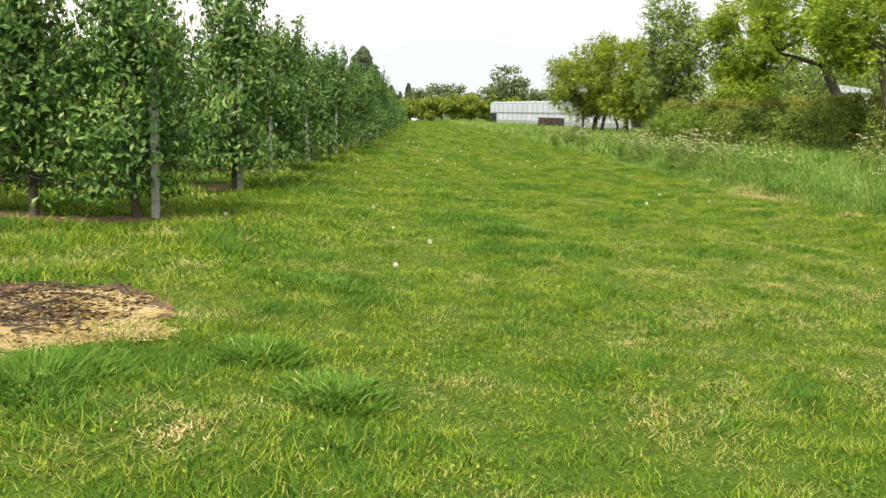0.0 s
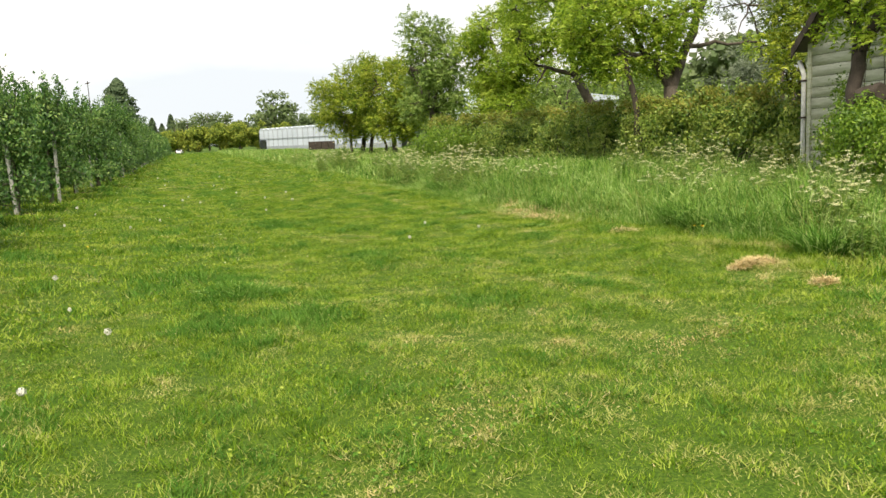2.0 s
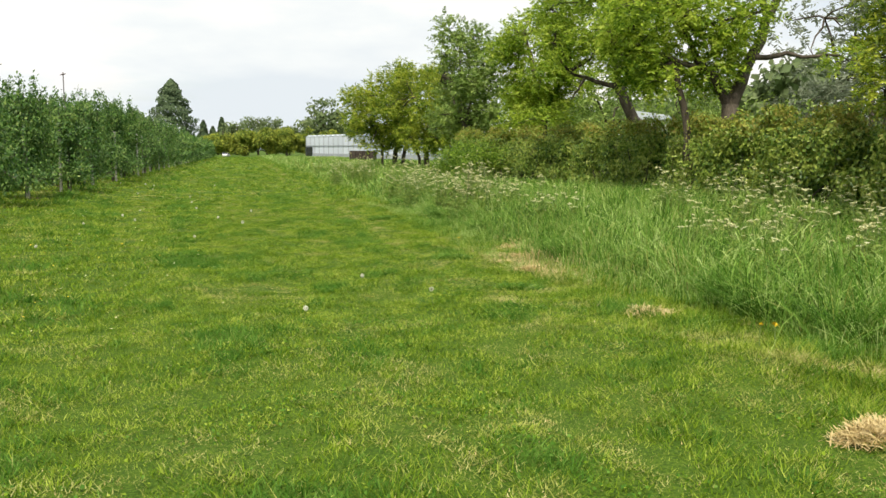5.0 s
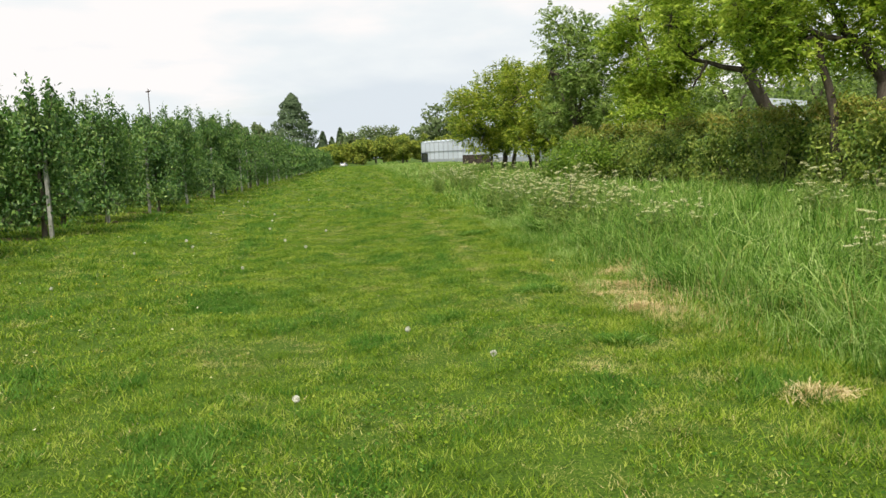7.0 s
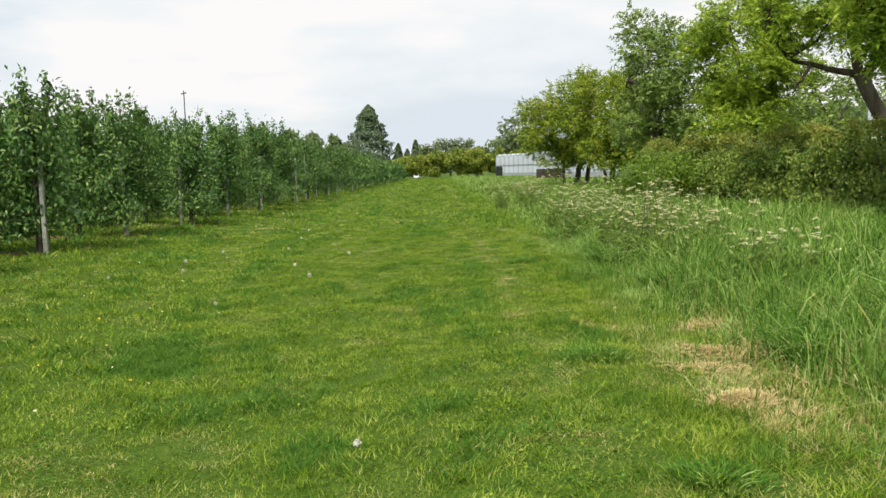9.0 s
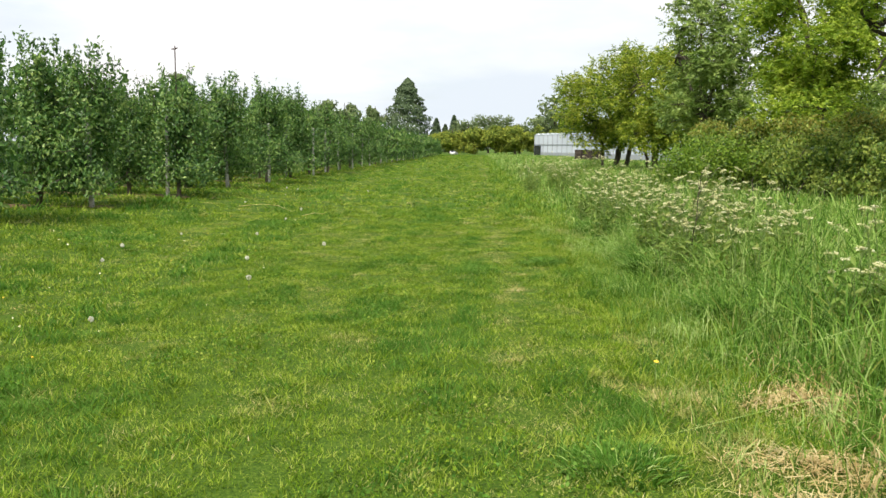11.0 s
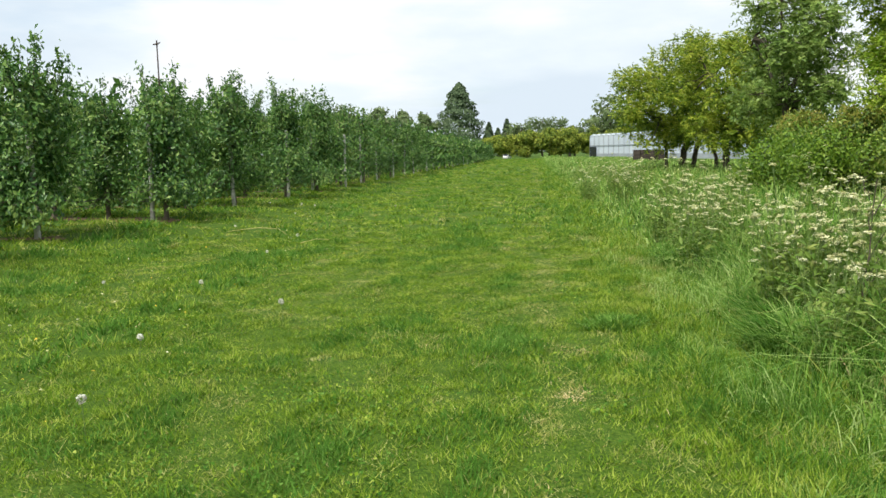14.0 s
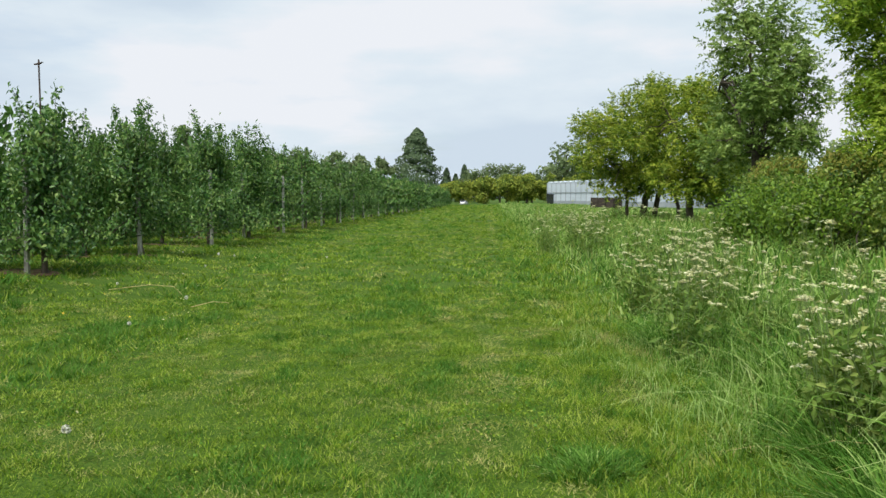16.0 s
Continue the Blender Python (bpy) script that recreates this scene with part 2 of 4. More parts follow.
def tubes(paths, sides=6):
    """Tapered tubes along paths of (point, radius) rows: vertices and quads."""
    vs, fs, base = [], [], 0
    ang = np.arange(sides) * 2 * math.pi / sides
    for path in paths:
        pts = np.array([p for p, _ in path], float)
        rad = [r for _, r in path]
        if rad[-1] > 0.03:
            pts, rad = np.concatenate([pts, pts[-1:] + (pts[-1:] - pts[-2:-1]) * 0.02, pts[-1:] + (pts[-1:] - pts[-2:-1]) * 0.021]), rad + [rad[-1] * 0.75, 0.002]
        for i in range(len(pts)):
            d = pts[min(i + 1, len(pts) - 1)] - pts[max(i - 1, 0)]
            d = d / (np.linalg.norm(d) + 1e-9)
            a = np.cross(d, (0.31, 0.95, 0.05)) if abs(d[1]) < 0.9 else np.cross(d, (1, 0, 0))
            a = a / np.linalg.norm(a)
            b = np.cross(d, a)
            vs.append(pts[i] + rad[i] * (np.cos(ang)[:, None] * a + np.sin(ang)[:, None] * b))
        for i in range(len(pts) - 1):
            for s in range(sides):
                q = base + i * sides
                fs.append((q + s, q + (s + 1) % sides, q + sides + (s + 1) % sides, q + sides + s))
        base += len(pts) * sides
    return np.concatenate(vs), np.array(fs)


def bent(rng, a, b, r0, r1, wobble=0.06, n=5):
    """A crooked limb from a to b as a path for tubes()."""
    a, b = np.array(a, float), np.array(b, float)
    length = np.linalg.norm(b - a)
    out = []
    for i in range(n + 1):
        f = i / n
        off = rng.normal(0, wobble * length, 3) * (math.sin(math.pi * f))
        out.append((a + (b - a) * f + off, r0 + (r1 - r0) * f))
    return out


def leaf_mesh(rng, pts, out, size, mats, slots=None, slim=0.55, droop=0.25, name="crown", along=None):
    """Folded leaves, one at each point, facing roughly along out."""
    n = len(pts)
    nrm = out + rng.normal(0, 0.55, (n, 3))
    nrm[:, 2] += 0.35
    nrm /= np.linalg.norm(nrm, axis=1)[:, None] + 1e-9
    if along is None:
        along = np.cross(nrm, rng.normal(0, 1, (n, 3)))
        along[:, 2] -= droop
    along /= np.linalg.norm(along, axis=1)[:, None] + 1e-9
    side = np.cross(along, nrm)
    s = size * rng.uniform(0.65, 1.35, (n, 1))
    v = np.empty((n, 4, 3))
    v[:, 0] = pts - along * s * 0.5
    v[:, 1] = pts + side * s * slim * 0.5 + nrm * s * 0.12
    v[:, 2] = pts + along * s * 0.5 - nrm * s * 0.06
    v[:, 3] = pts - side * s * slim * 0.5 + nrm * s * 0.12
    i = np.arange(n)[:, None] * 4
    f = np.concatenate([i + np.array([[0, 1, 2]]), i + np.array([[0, 2, 3]])], 1).reshape(-1, 3)
    return mesh(name, v.reshape(-1, 3), f, mats, None if slots is None else np.repeat(slots, 2))


def shell(rng, centre, radii, n, rough=0.22, hollow=0.55):
    """Points in the outer layer of an uneven ball, with their outward directions."""
    d = rng.normal(0, 1, (n, 3))
    d /= np.linalg.norm(d, axis=1)[:, None]
    bump = 1 + rough * np.sin(d[:, 0] * 5 + centre[0] * 3) * np.sin(d[:, 1] * 4 + centre[1] * 2 + 1) + rough * 0.6 * np.sin(d[:, 2] * 9 + d[:, 0] * 7 + centre[2])
    r = (hollow + (1 - hollow) * rng.uniform(0, 1, n) ** 0.6) * bump
    return np.array(centre) + d * r[:, None] * np.array(radii), d


# ---- ground ----
def spaced(near0, near1, step, far0, far1):
    mid = np.arange(near0, near1 + 1e-6, step)
    lo, hi, s, v = [], [], step, near0
    while v > far0:
        s *= 1.25
        v -= s
        lo.append(max(v, far0))
    s, v = step, near1
    while v < far1:
        s *= 1.25
        v += s
        hi.append(min(v, far1))
    return np.concatenate([lo[::-1], mid, hi])


gx, gy = spaced(-9, 16, 0.22, -2500, 2500), spaced(-2, 48, 0.25, -2500, 3500)
X, Y = np.meshgrid(gx, gy)
V = np.stack([X.ravel(), Y.ravel(), ground_z(X, Y).ravel()], 1)
cols = len(gx)
i0 = (np.arange(len(gy) - 1)[:, None] * cols + np.arange(cols - 1)[None]).ravel()
ground = new("ground", mesh("ground", V, np.stack([i0, i0 + 1, i0 + cols + 1, i0 + cols], 1), TURF, smooth_faces=True))
tagged(ground, "mown green turf of a wide orchard lane", "ground", kind="structure")

# Row ends along the lane: rows of pear trees run away from it at right angles
PITCH, FIRST, LAST = 4.22, 10.0, 42


def row_end(y):
    return float(np.interp(y, [10, 20, 30, 38, 46, 60, 200], [-3.15, -2.8, -2.5, -2.15, -2.05, -2.2, -2.7]))


ROWS_Y = [FIRST + PITCH * k for k in range(LAST + 1)]


def soil_mask(x, y):
    """1 on the bare strip under a row, 0 off it."""
    k = np.round((y - FIRST) / PITCH)
    off = np.abs(y - FIRST - k * PITCH + np.where(k < 0, 0.38, 0.0))
    end = np.interp(y, [10, 20, 30, 38, 46, 60, 200], [-3.15, -2.8, -2.5, -2.15, -2.05, -2.2, -2.7]) + 0.25
    first = k < 0
    end = np.where(first, -1.66, end)
    half = np.where(first, 0.74, 0.42) + 0.14 * waves(x, y, 1.0, 9)
    tip = np.sqrt(np.clip((end - x) / 0.7, 0, 1))
    return (off < half * tip) & (k >= -1) & (x < end)


def soil_strip(y, x0, x1, half, seed):
    rng = np.random.RandomState(seed)
    n = max(8, int((x1 - x0) / 0.05))
    vs = []
    for i in range(n + 1):
        x = x0 + (x1 - x0) * i / n
        tip = math.sqrt(max(0.0, min(1.0, (x1 - x) / 0.7, (x - x0) / 0.7)))
        hw = half * tip * (1 + 0.14 * float(waves(x, y, 0.9, seed)) + 0.05 * rng.uniform(-1, 1)) + 0.01
        for j in range(7):
            yy = y + hw * (j / 3 - 1)
            vs.append((x, yy, float(ground_z(x, yy)) + 0.012 + 0.02 * (1 - abs(j / 3 - 1)) * rng.uniform(0, 1)))
    fs = [(i * 7 + j, i * 7 + j + 7, i * 7 + j + 8, i * 7 + j + 1) for i in range(n) for j in range(6)]
    ob = new("soil_strip", mesh("soil_strip", vs, fs, SOIL, smooth_faces=True))
    return tagged(ob, "bare brown soil strip beneath a tree row", "soil", kind="structure")


soil_strip(FIRST - PITCH - 0.38, -6.5, -1.62, 0.88, 1)
for k, y in enumerate(ROWS_Y[:16]):
    soil_strip(y, row_end(y) - (6 if k < 8 else 3), row_end(y) + 0.25, 0.42, 10 + k)


# ---- pear orchard ----
def pear_tree_meshes(seed, leaves, height, size):
    rng = np.random.RandomState(seed)
    lean = rng.uniform(-0.12, 0.12, 2)
    top = np.array([lean[0] * 1.2, lean[1], height - 0.2])
    fork = np.array([lean[0], lean[1] * 0.5, 0.62])
    paths = [[((0, 0, -0.05), 0.075), ((lean[0] * 0.4, 0, 0.1), 0.055), (tuple(fork), 0.05)], bent(rng, fork, top, 0.045, 0.008, 0.03, 7)]
    tips = []
    for i in range(26):
        z = 0.50 + (height - 0.85) * i / 26 + rng.uniform(-0.1, 0.1)
        a = rng.uniform(0, 6.283)
        reach = (1.22 - 0.72 * (z / height)) * rng.uniform(0.4, 1.1)
        start = fork + (top - fork) * max(0.0, (z - 0.62) / (height - 0.8))
        end = start + np.array([math.cos(a) * reach * 0.85, math.sin(a) * reach, rng.uniform(-0.35, 0.25) - (0.2 if i < 7 else 0.0)])
        paths.append(bent(rng, start, end, 0.02, 0.006, 0.05, 4))
        tips.append((start, end))
    for i in range(8):
        a = rng.uniform(0, 6.283)
        start = top + np.array([math.cos(a) * 0.3, math.sin(a) * 0.5, rng.uniform(-0.7, -0.35)])
        end = start + np.array([math.cos(a) * 0.12, math.sin(a) * 0.15, rng.uniform(0.4, 0.95)])
        paths.append(bent(rng, start, end, 0.009, 0.003, 0.04, 4))
        tips.append((start, end))
    pts, out = [], []
    for i, (a, b) in enumerate(tips):
        leader = i >= len(tips) - 8
        each = int(leaves / 28.5 * (0.30 if leader else 1.0))
        f = rng.uniform(0.0, 1.06, each) ** 0.85
        spread = 0.05 if leader else 0.17
        p = a + (b - a) * f[:, None] + rng.normal(0, spread, (each, 3)) * np.array([1, 1, 1.15])
        o = p - np.array([0, 0, 1]) * (p[:, 2:3] - 0.3) * [0, 0, 1]
        o = o - np.array([lean[0], lean[1], 0])
        o[:, 2] = 0.3
        pts.append(p)
        out.append(o / (np.linalg.norm(o, axis=1)[:, None] + 1e-6))
    pts, out = np.concatenate(pts), np.concatenate(out)
    keep = pts[:, 2] > 0.22
    wood = mesh("trunk", *tubes(paths[:2], 8), PEAR_BARK, smooth_faces=True)
    twigs = mesh("branch_work", *tubes(paths[2:], 3), PEAR_BARK, smooth_faces=True)
    return wood, twigs, leaf_mesh(rng, pts[keep], out[keep], size, PEAR, slim=0.52, droop=0.7)


PEAR_NEAR = [pear_tree_meshes(100 + i, 7800, h, 0.089) for i, h in enumerate((2.9, 3.1, 2.75, 3.2, 3.0, 2.85))]
PEAR_MID = [pear_tree_meshes(130 + i, 3300, h, 0.112) for i, h in enumerate((2.9, 3.1, 2.8, 3.05))]
PEAR_FAR = [pear_tree_meshes(160 + i, 600, h, 0.27) for i, h in enumerate((2.9, 3.05, 2.8))]


def pear_tree(meshes, m):
    t = thing("pear_tree", m, "leafy pear tree with dense green foliage in an orchard row", "fruit tree", "pear trees of the orchard")
    part("trunk", meshes[0], None, t)
    tagged(part("branch_work", meshes[1], None, t), kind="stuff")
    tagged(part("crown", meshes[2], None, t), kind="stuff")
    return t


post_bm = bmesh.new()
box(post_bm, -0.042, 0.042, -0.042, 0.042, -0.05, 2.15, 0.01)
POST = bpy.data.meshes.new("end_post")
post_bm.to_mesh(POST)
post_bm.free()
POST.materials.append(CONCRETE)
rng = np.random.RandomState(5)
for k, y in enumerate(ROWS_Y):
    xe = row_end(y)
    near = k < 11
    count = 7 if k < 3 else 5 if near else 4 if k < 18 else 3
    for j in range(count):
        x, yy = xe - 0.12 - 1.28 * j + rng.uniform(-0.08, 0.08), y + rng.uniform(-0.07, 0.07)
        kinds = PEAR_NEAR if k < 10 and j < 2 or k < 1 and j < 4 else PEAR_MID if k < 18 and j < 3 else PEAR_FAR
        s = rng.uniform(0.96, 1.13)
        m = pose(x, yy, float(ground_z(x, yy)), 0, 0, rng.choice([0, 180]) + rng.uniform(-25, 25)) @ Matrix.Scale(s, 4)
        pear_tree(kinds[rng.randint(len(kinds))], m)
    if k < 30:
        p = new("end_post", POST)
        p.matrix_world = pose(xe + (0.05 if k in (0, 1, 4, 8) else rng.choice([-0.3, -0.15, 0.02])), y - (0.0 if k == 0 else 0.13), float(ground_z(xe, y)), rng.uniform(-2, 2), rng.uniform(-3, 1), rng.uniform(-8, 8))
        tagged(p, "weathered grey concrete end post beside a pear row", "post", "end posts of the pear rows")
    if k < 12:
        path, xs = [((xe, y - 0.15, 0.10 + float(ground_z(xe, y))), 0.009)], np.arange(0, 7.6, 0.32)
        for d in xs:
            z = 0.50 + float(ground_z(xe - d, y)) - 0.10 * abs(math.sin(d * math.pi / 1.28))
            path.append(((xe - 0.05 - d, y - 0.17, z), 0.012))
        h = new("drip_hose", mesh("drip_hose", *tubes([path[1:]], 5), HOSE, smooth_faces=True))
        tagged(h, "black irrigation hose sagging along the tree row", "hose", "irrigation hoses")

sprinkler = thing("sprinkler_pole", pose(-2.42, 35.5, float(ground_z(-2.42, 35.5))), "thin dark iron sprinkler pole rising above the pear trees", "sprinkler")
part("pole", mesh("pole", *tubes([[((0, 0, -0.05), 0.02), ((0.02, 0, 2.0), 0.017), ((0.0, 0, 3.76), 0.014)]], 8), RUST, smooth_faces=True), None, sprinkler)
part("sprinkler_head", mesh("sprinkler_head", *tubes([[((-0.09, 0, 3.75), 0.012), ((0.0, 0, 3.76), 0.022), ((0.08, 0, 3.79), 0.011)], [((0, 0, 3.74), 0.02), ((0, 0, 3.84), 0.012)]], 6), RUST), None, sprinkler)


# ---- trees beyond the verge ----
def big_tree(name, at, trunk_paths, clumps, leaf, per, size, label, wood=BARK, seed=0, slim=0.42, group="trees beyond the verge"):
    """A tree of given limbs and clumps (centre, radii) relative to its foot."""
    rng = np.random.RandomState(seed)
    t = thing(name, pose(at[0], at[1], float(ground_z(at[0], at[1]))), label, "tree", group)
    paths = []
    for i, (a, b, r0, r1) in enumerate(trunk_paths):
        paths.append(bent(rng, a, b, r0, r1, 0.022, 7))
    part("trunk", mesh("trunk", *tubes(paths[:1], 12), wood, smooth_faces=True), None, t)
    for limb in paths[1:]:
        part("limb", mesh("limb", *tubes([limb], 8), wood, smooth_faces=True), None, t)
    pts, out, twigs, aims = [], [], [], []
    ends = [np.array(b) for _, b, _, _ in trunk_paths]
    total = sum(r[0] * r[1] + r[0] * r[2] + r[1] * r[2] for _, r in clumps)
    for c, r in clumps:
        n = int(per * (r[0] * r[1] + r[0] * r[2] + r[1] * r[2]) / total)
        hub = min(ends, key=lambda e: np.linalg.norm(e - c))
        twigs.append(bent(rng, hub, c, 0.05, 0.012, 0.08, 4))
        # sprays: short drooping twigs with leaves set on both sides
        k = max(6, n // 10)
        o, d = shell(rng, c, r, k, 0.35, 0.45)
        for a in o[: k // 12]:
            twigs.append(bent(rng, c, a, 0.014, 0.004, 0.06, 3))
        ax = d + rng.normal(0, 0.5, (k, 3))
        ax[:, 2] += 0.05
        ax /= np.linalg.norm(ax, axis=1)[:, None]
        sd = np.cross(ax, rng.normal(0, 0.35, (k, 3)) + (0, 0, 1))
        sd /= np.linalg.norm(sd, axis=1)[:, None] + 1e-9
        q, j = np.repeat(np.arange(k), 10), np.tile(np.arange(10), k)
        flip = np.where(j % 2 == 0, 1.0, -1.0)[:, None]
        f = (j / 10.0)[:, None] + rng.uniform(-0.05, 0.05, (len(q), 1))
        al = sd[q] * flip + ax[q] * 0.6 + rng.normal(0, 0.4, (len(q), 3)) - (0, 0, 0.1)
        al /= np.linalg.norm(al, axis=1)[:, None]
        pts.append(o[q] + ax[q] * f * size * 2.6 - f * f * (0, 0, size * 0.5) + al * size * 0.45)
        aims.append(al)
        out.append(np.cross(ax[q], sd[q]) * 0.5 + d[q] * 0.5 + (0, 0, 0.3))
    pts, out = np.concatenate(pts), np.concatenate(out)
    tagged(part("branch_work", mesh("branch_work", *tubes(twigs, 4), wood, smooth_faces=True), None, t), kind="stuff")
    tagged(part("crown", leaf_mesh(rng, pts, out, size, leaf, slim=slim, along=np.concatenate(aims)), None, t), kind="stuff")
    return t


def scatter_clumps(seed, centre, radii, n, r):
    """Clump places over an uneven crown."""
    rng = np.random.RandomState(seed)
    p, _ = shell(rng, centre, radii, n, 0.15, 0.45)
    return [(tuple(q), (r * rng.uniform(0.7, 1.3), r * rng.uniform(0.7, 1.3), r * rng.uniform(0.5, 0.9))) for q in p]


# the wide tree with the forked dark limb
big_tree("walnut_tree", (15.6, 26.0), [((0, 0, -0.1), (0.1, 0.1, 2.6), 0.27, 0.22), ((0.1, 0.1, 2.5), (1.5, 0.6, 5.2), 0.19, 0.12), ((0.1, 0.1, 2.5), (-1.2, 0.5, 4.8), 0.14, 0.06),
    ((0.9, 0.35, 3.9), (3.4, 0.2, 4.0), 0.08, 0.03), ((-0.5, 0.2, 3.5), (-2.9, 1.0, 4.1), 0.08, 0.03), ((-0.75, 0.3, -0.1), (-1.3, 0.5, 3.7), 0.13, 0.08), ((1.5, 0.6, 5.1), (2.7, 0.4, 8.0), 0.12, 0.04), ((1.4, 0.6, 5.0), (0.2, 0.5, 7.6), 0.1, 0.03)],
    scatter_clumps(1, (-1.5, 0.8, 5.0), (2.2, 2.2, 2.1), 17, 0.66) + scatter_clumps(2, (1.9, 0.6, 8.0), (3.2, 2.2, 1.5), 14, 0.7) + scatter_clumps(21, (-1.3, 0.5, 4.0), (2.0, 1.5, 1.1), 14, 0.58) + [((3.7, 0.2, 3.9), (0.8, 0.5, 0.3)), ((-0.2, 0.3, 3.6), (0.8, 0.6, 0.5))],
    WALNUT, 46000, 0.132, "broad walnut tree with forked dark limbs behind the hedge", seed=11)
big_tree("walnut_tree", (17.4, 31.9), [((0, 0, -0.1), (-2.0, 0.4, 3.5), 0.22, 0.17), ((-2.0, 0.4, 3.4), (-2.4, 0.7, 6.4), 0.13, 0.05), ((-2.0, 0.4, 3.45), (-3.6, 0.9, 4.0), 0.10, 0.04), ((-1.95, 0.4, 3.4), (-0.3, 0.5, 6.2), 0.12, 0.05), ((-3.1, 0.75, 3.8), (-3.6, 0.6, 3.1), 0.05, 0.02)],
    scatter_clumps(3, (-2.2, 0.8, 6.2), (2.9, 2.3, 1.7), 26, 0.56) + [((-2.6, 0.6, 4.75), (0.7, 0.6, 0.4)), ((-3.6, 0.8, 4.55), (0.6, 0.5, 0.4)), ((-1.2, 0.4, 4.7), (0.7, 0.6, 0.4)), ((-4.1, 0.9, 5.2), (0.6, 0.6, 0.4))], WALNUT, 31000, 0.125, "walnut tree with leaning trunk and light green crown", seed=12)
big_tree("walnut_tree", (15.4, 39.9), [((0, 0, -0.1), (0.1, 0, 2.6), 0.22, 0.17), ((0.1, 0, 2.5), (-0.6, 0.4, 6.2), 0.14, 0.05), ((0.1, 0, 2.5), (1.4, 0.4, 5.4), 0.12, 0.05)],
    scatter_clumps(4, (0.0, 0.3, 5.6), (1.6, 1.9, 2.5), 24, 0.62) + scatter_clumps(5, (0.0, 0, 2.8), (1.6, 1.4, 0.8), 10, 0.6) + scatter_clumps(25, (0.3, 0.1, 4.4), (1.5, 1.4, 1.2), 16, 0.6), WALNUT, 54000, 0.13, "dense green walnut tree above the end of the hedge", seed=13)
big_tree("old_pear_tree", (15.0, 51.0), [((0, 0, -0.1), (0, 0, 3.0), 0.2, 0.15), ((0, 0, 2.9), (-0.3, 0.2, 7.4), 0.12, 0.03), ((0, 0, 2.9), (1.6, 0.4, 6.4), 0.1, 0.03), ((0, 0, 2.9), (-1.2, 0.2, 5.4), 0.09, 0.03)],
    scatter_clumps(6, (0.2, 0, 3.9), (1.65, 1.8, 3.0), 24, 0.7) + [((-0.9, 0.2, 7.9), (0.8, 0.8, 0.75)), ((0.6, 0.2, 7.6), (0.9, 0.7, 0.7)), ((-0.5, 0, 6.7), (1.3, 1.0, 0.8)), ((0.9, 0, 6.4), (0.8, 0.9, 0.8))], FRUIT_TREE, 30000, 0.15,
    "tall old fruit tree with dull green open crown", seed=14, slim=0.55)
big_tree("walnut_tree", (15.4, 62.0), [((0, 0, -0.1), (-0.3, 0, 2.2), 0.19, 0.15), ((-0.1, 0, 2.1), (-0.9, 0.2, 5.0), 0.14, 0.05), ((-0.1, 0, 2.1), (1.4, 0.2, 5.0), 0.12, 0.05)],
    scatter_clumps(7, (-0.3, 0, 4.3), (2.4, 2.2, 2.3), 22, 0.85) + scatter_clumps(23, (-0.3, -0.3, 2.3), (2.1, 1.5, 0.7), 9, 0.6), WALNUT_YELLOW, 28000, 0.185, "yellow-green walnut tree before the greenhouse", seed=15)
big_tree("walnut_tree", (13.8, 66.5), [((0, 0, -0.1), (0.3, 0, 2.4), 0.19, 0.15), ((0.1, 0, 2.3), (-1.4, 0.2, 5.2), 0.14, 0.05), ((0.1, 0, 2.3), (0.9, 0.2, 6.6), 0.14, 0.05), ((0.6, 0.2, -0.1), (1.3, 0.4, 3.6), 0.15, 0.1), ((-0.7, 0.3, -0.1), (-1.0, 0.3, 3.2), 0.10, 0.07), ((2.1, 0.6, -0.1), (1.6, 0.6, 3.4), 0.11, 0.07)],
    scatter_clumps(8, (-0.8, 0, 4.1), (2.7, 2.4, 2.2), 22, 0.9) + scatter_clumps(24, (-1.2, -0.3, 2.2), (1.9, 1.5, 0.6), 7, 0.6) + scatter_clumps(9, (0.8, 0, 6.3), (1.6, 1.5, 1.2), 9, 0.75), WALNUT_YELLOW, 32000, 0.185, "wide yellow-green walnut tree with several dark trunks", seed=16)
# the tree that leans on the barn
big_tree("elder_tree", (12.25, 14.4), [((0, 0, -0.1), (0.05, 0.1, 2.6), 0.14, 0.12), ((0.05, 0, 2.5), (-0.1, 0.9, 4.4), 0.1, 0.04), ((0.05, 0, 2.5), (0.3, -0.8, 4.6), 0.09, 0.04), ((0.0, -0.05, 1.66), (0.05, -0.42, 1.74), 0.20, 0.18)],
    scatter_clumps(10, (0.0, 0.5, 4.5), (1.0, 1.2, 0.9), 14, 0.5) + [((0.0, 0.1, 3.2), (0.5, 0.5, 0.5)), ((0.1, -0.35, 2.9), (0.35, 0.4, 0.35)), ((0.0, 0.5, 3.6), (0.45, 0.5, 0.5)), ((0.1, -1.0, 4.7), (0.8, 0.7, 0.5)), ((0.0, 0.9, 4.0), (0.5, 0.5, 0.5))],
    WALNUT, 24000, 0.105, wood=DARK_WOOD, label="leafy tree with a swollen dark trunk growing against the barn", seed=17)
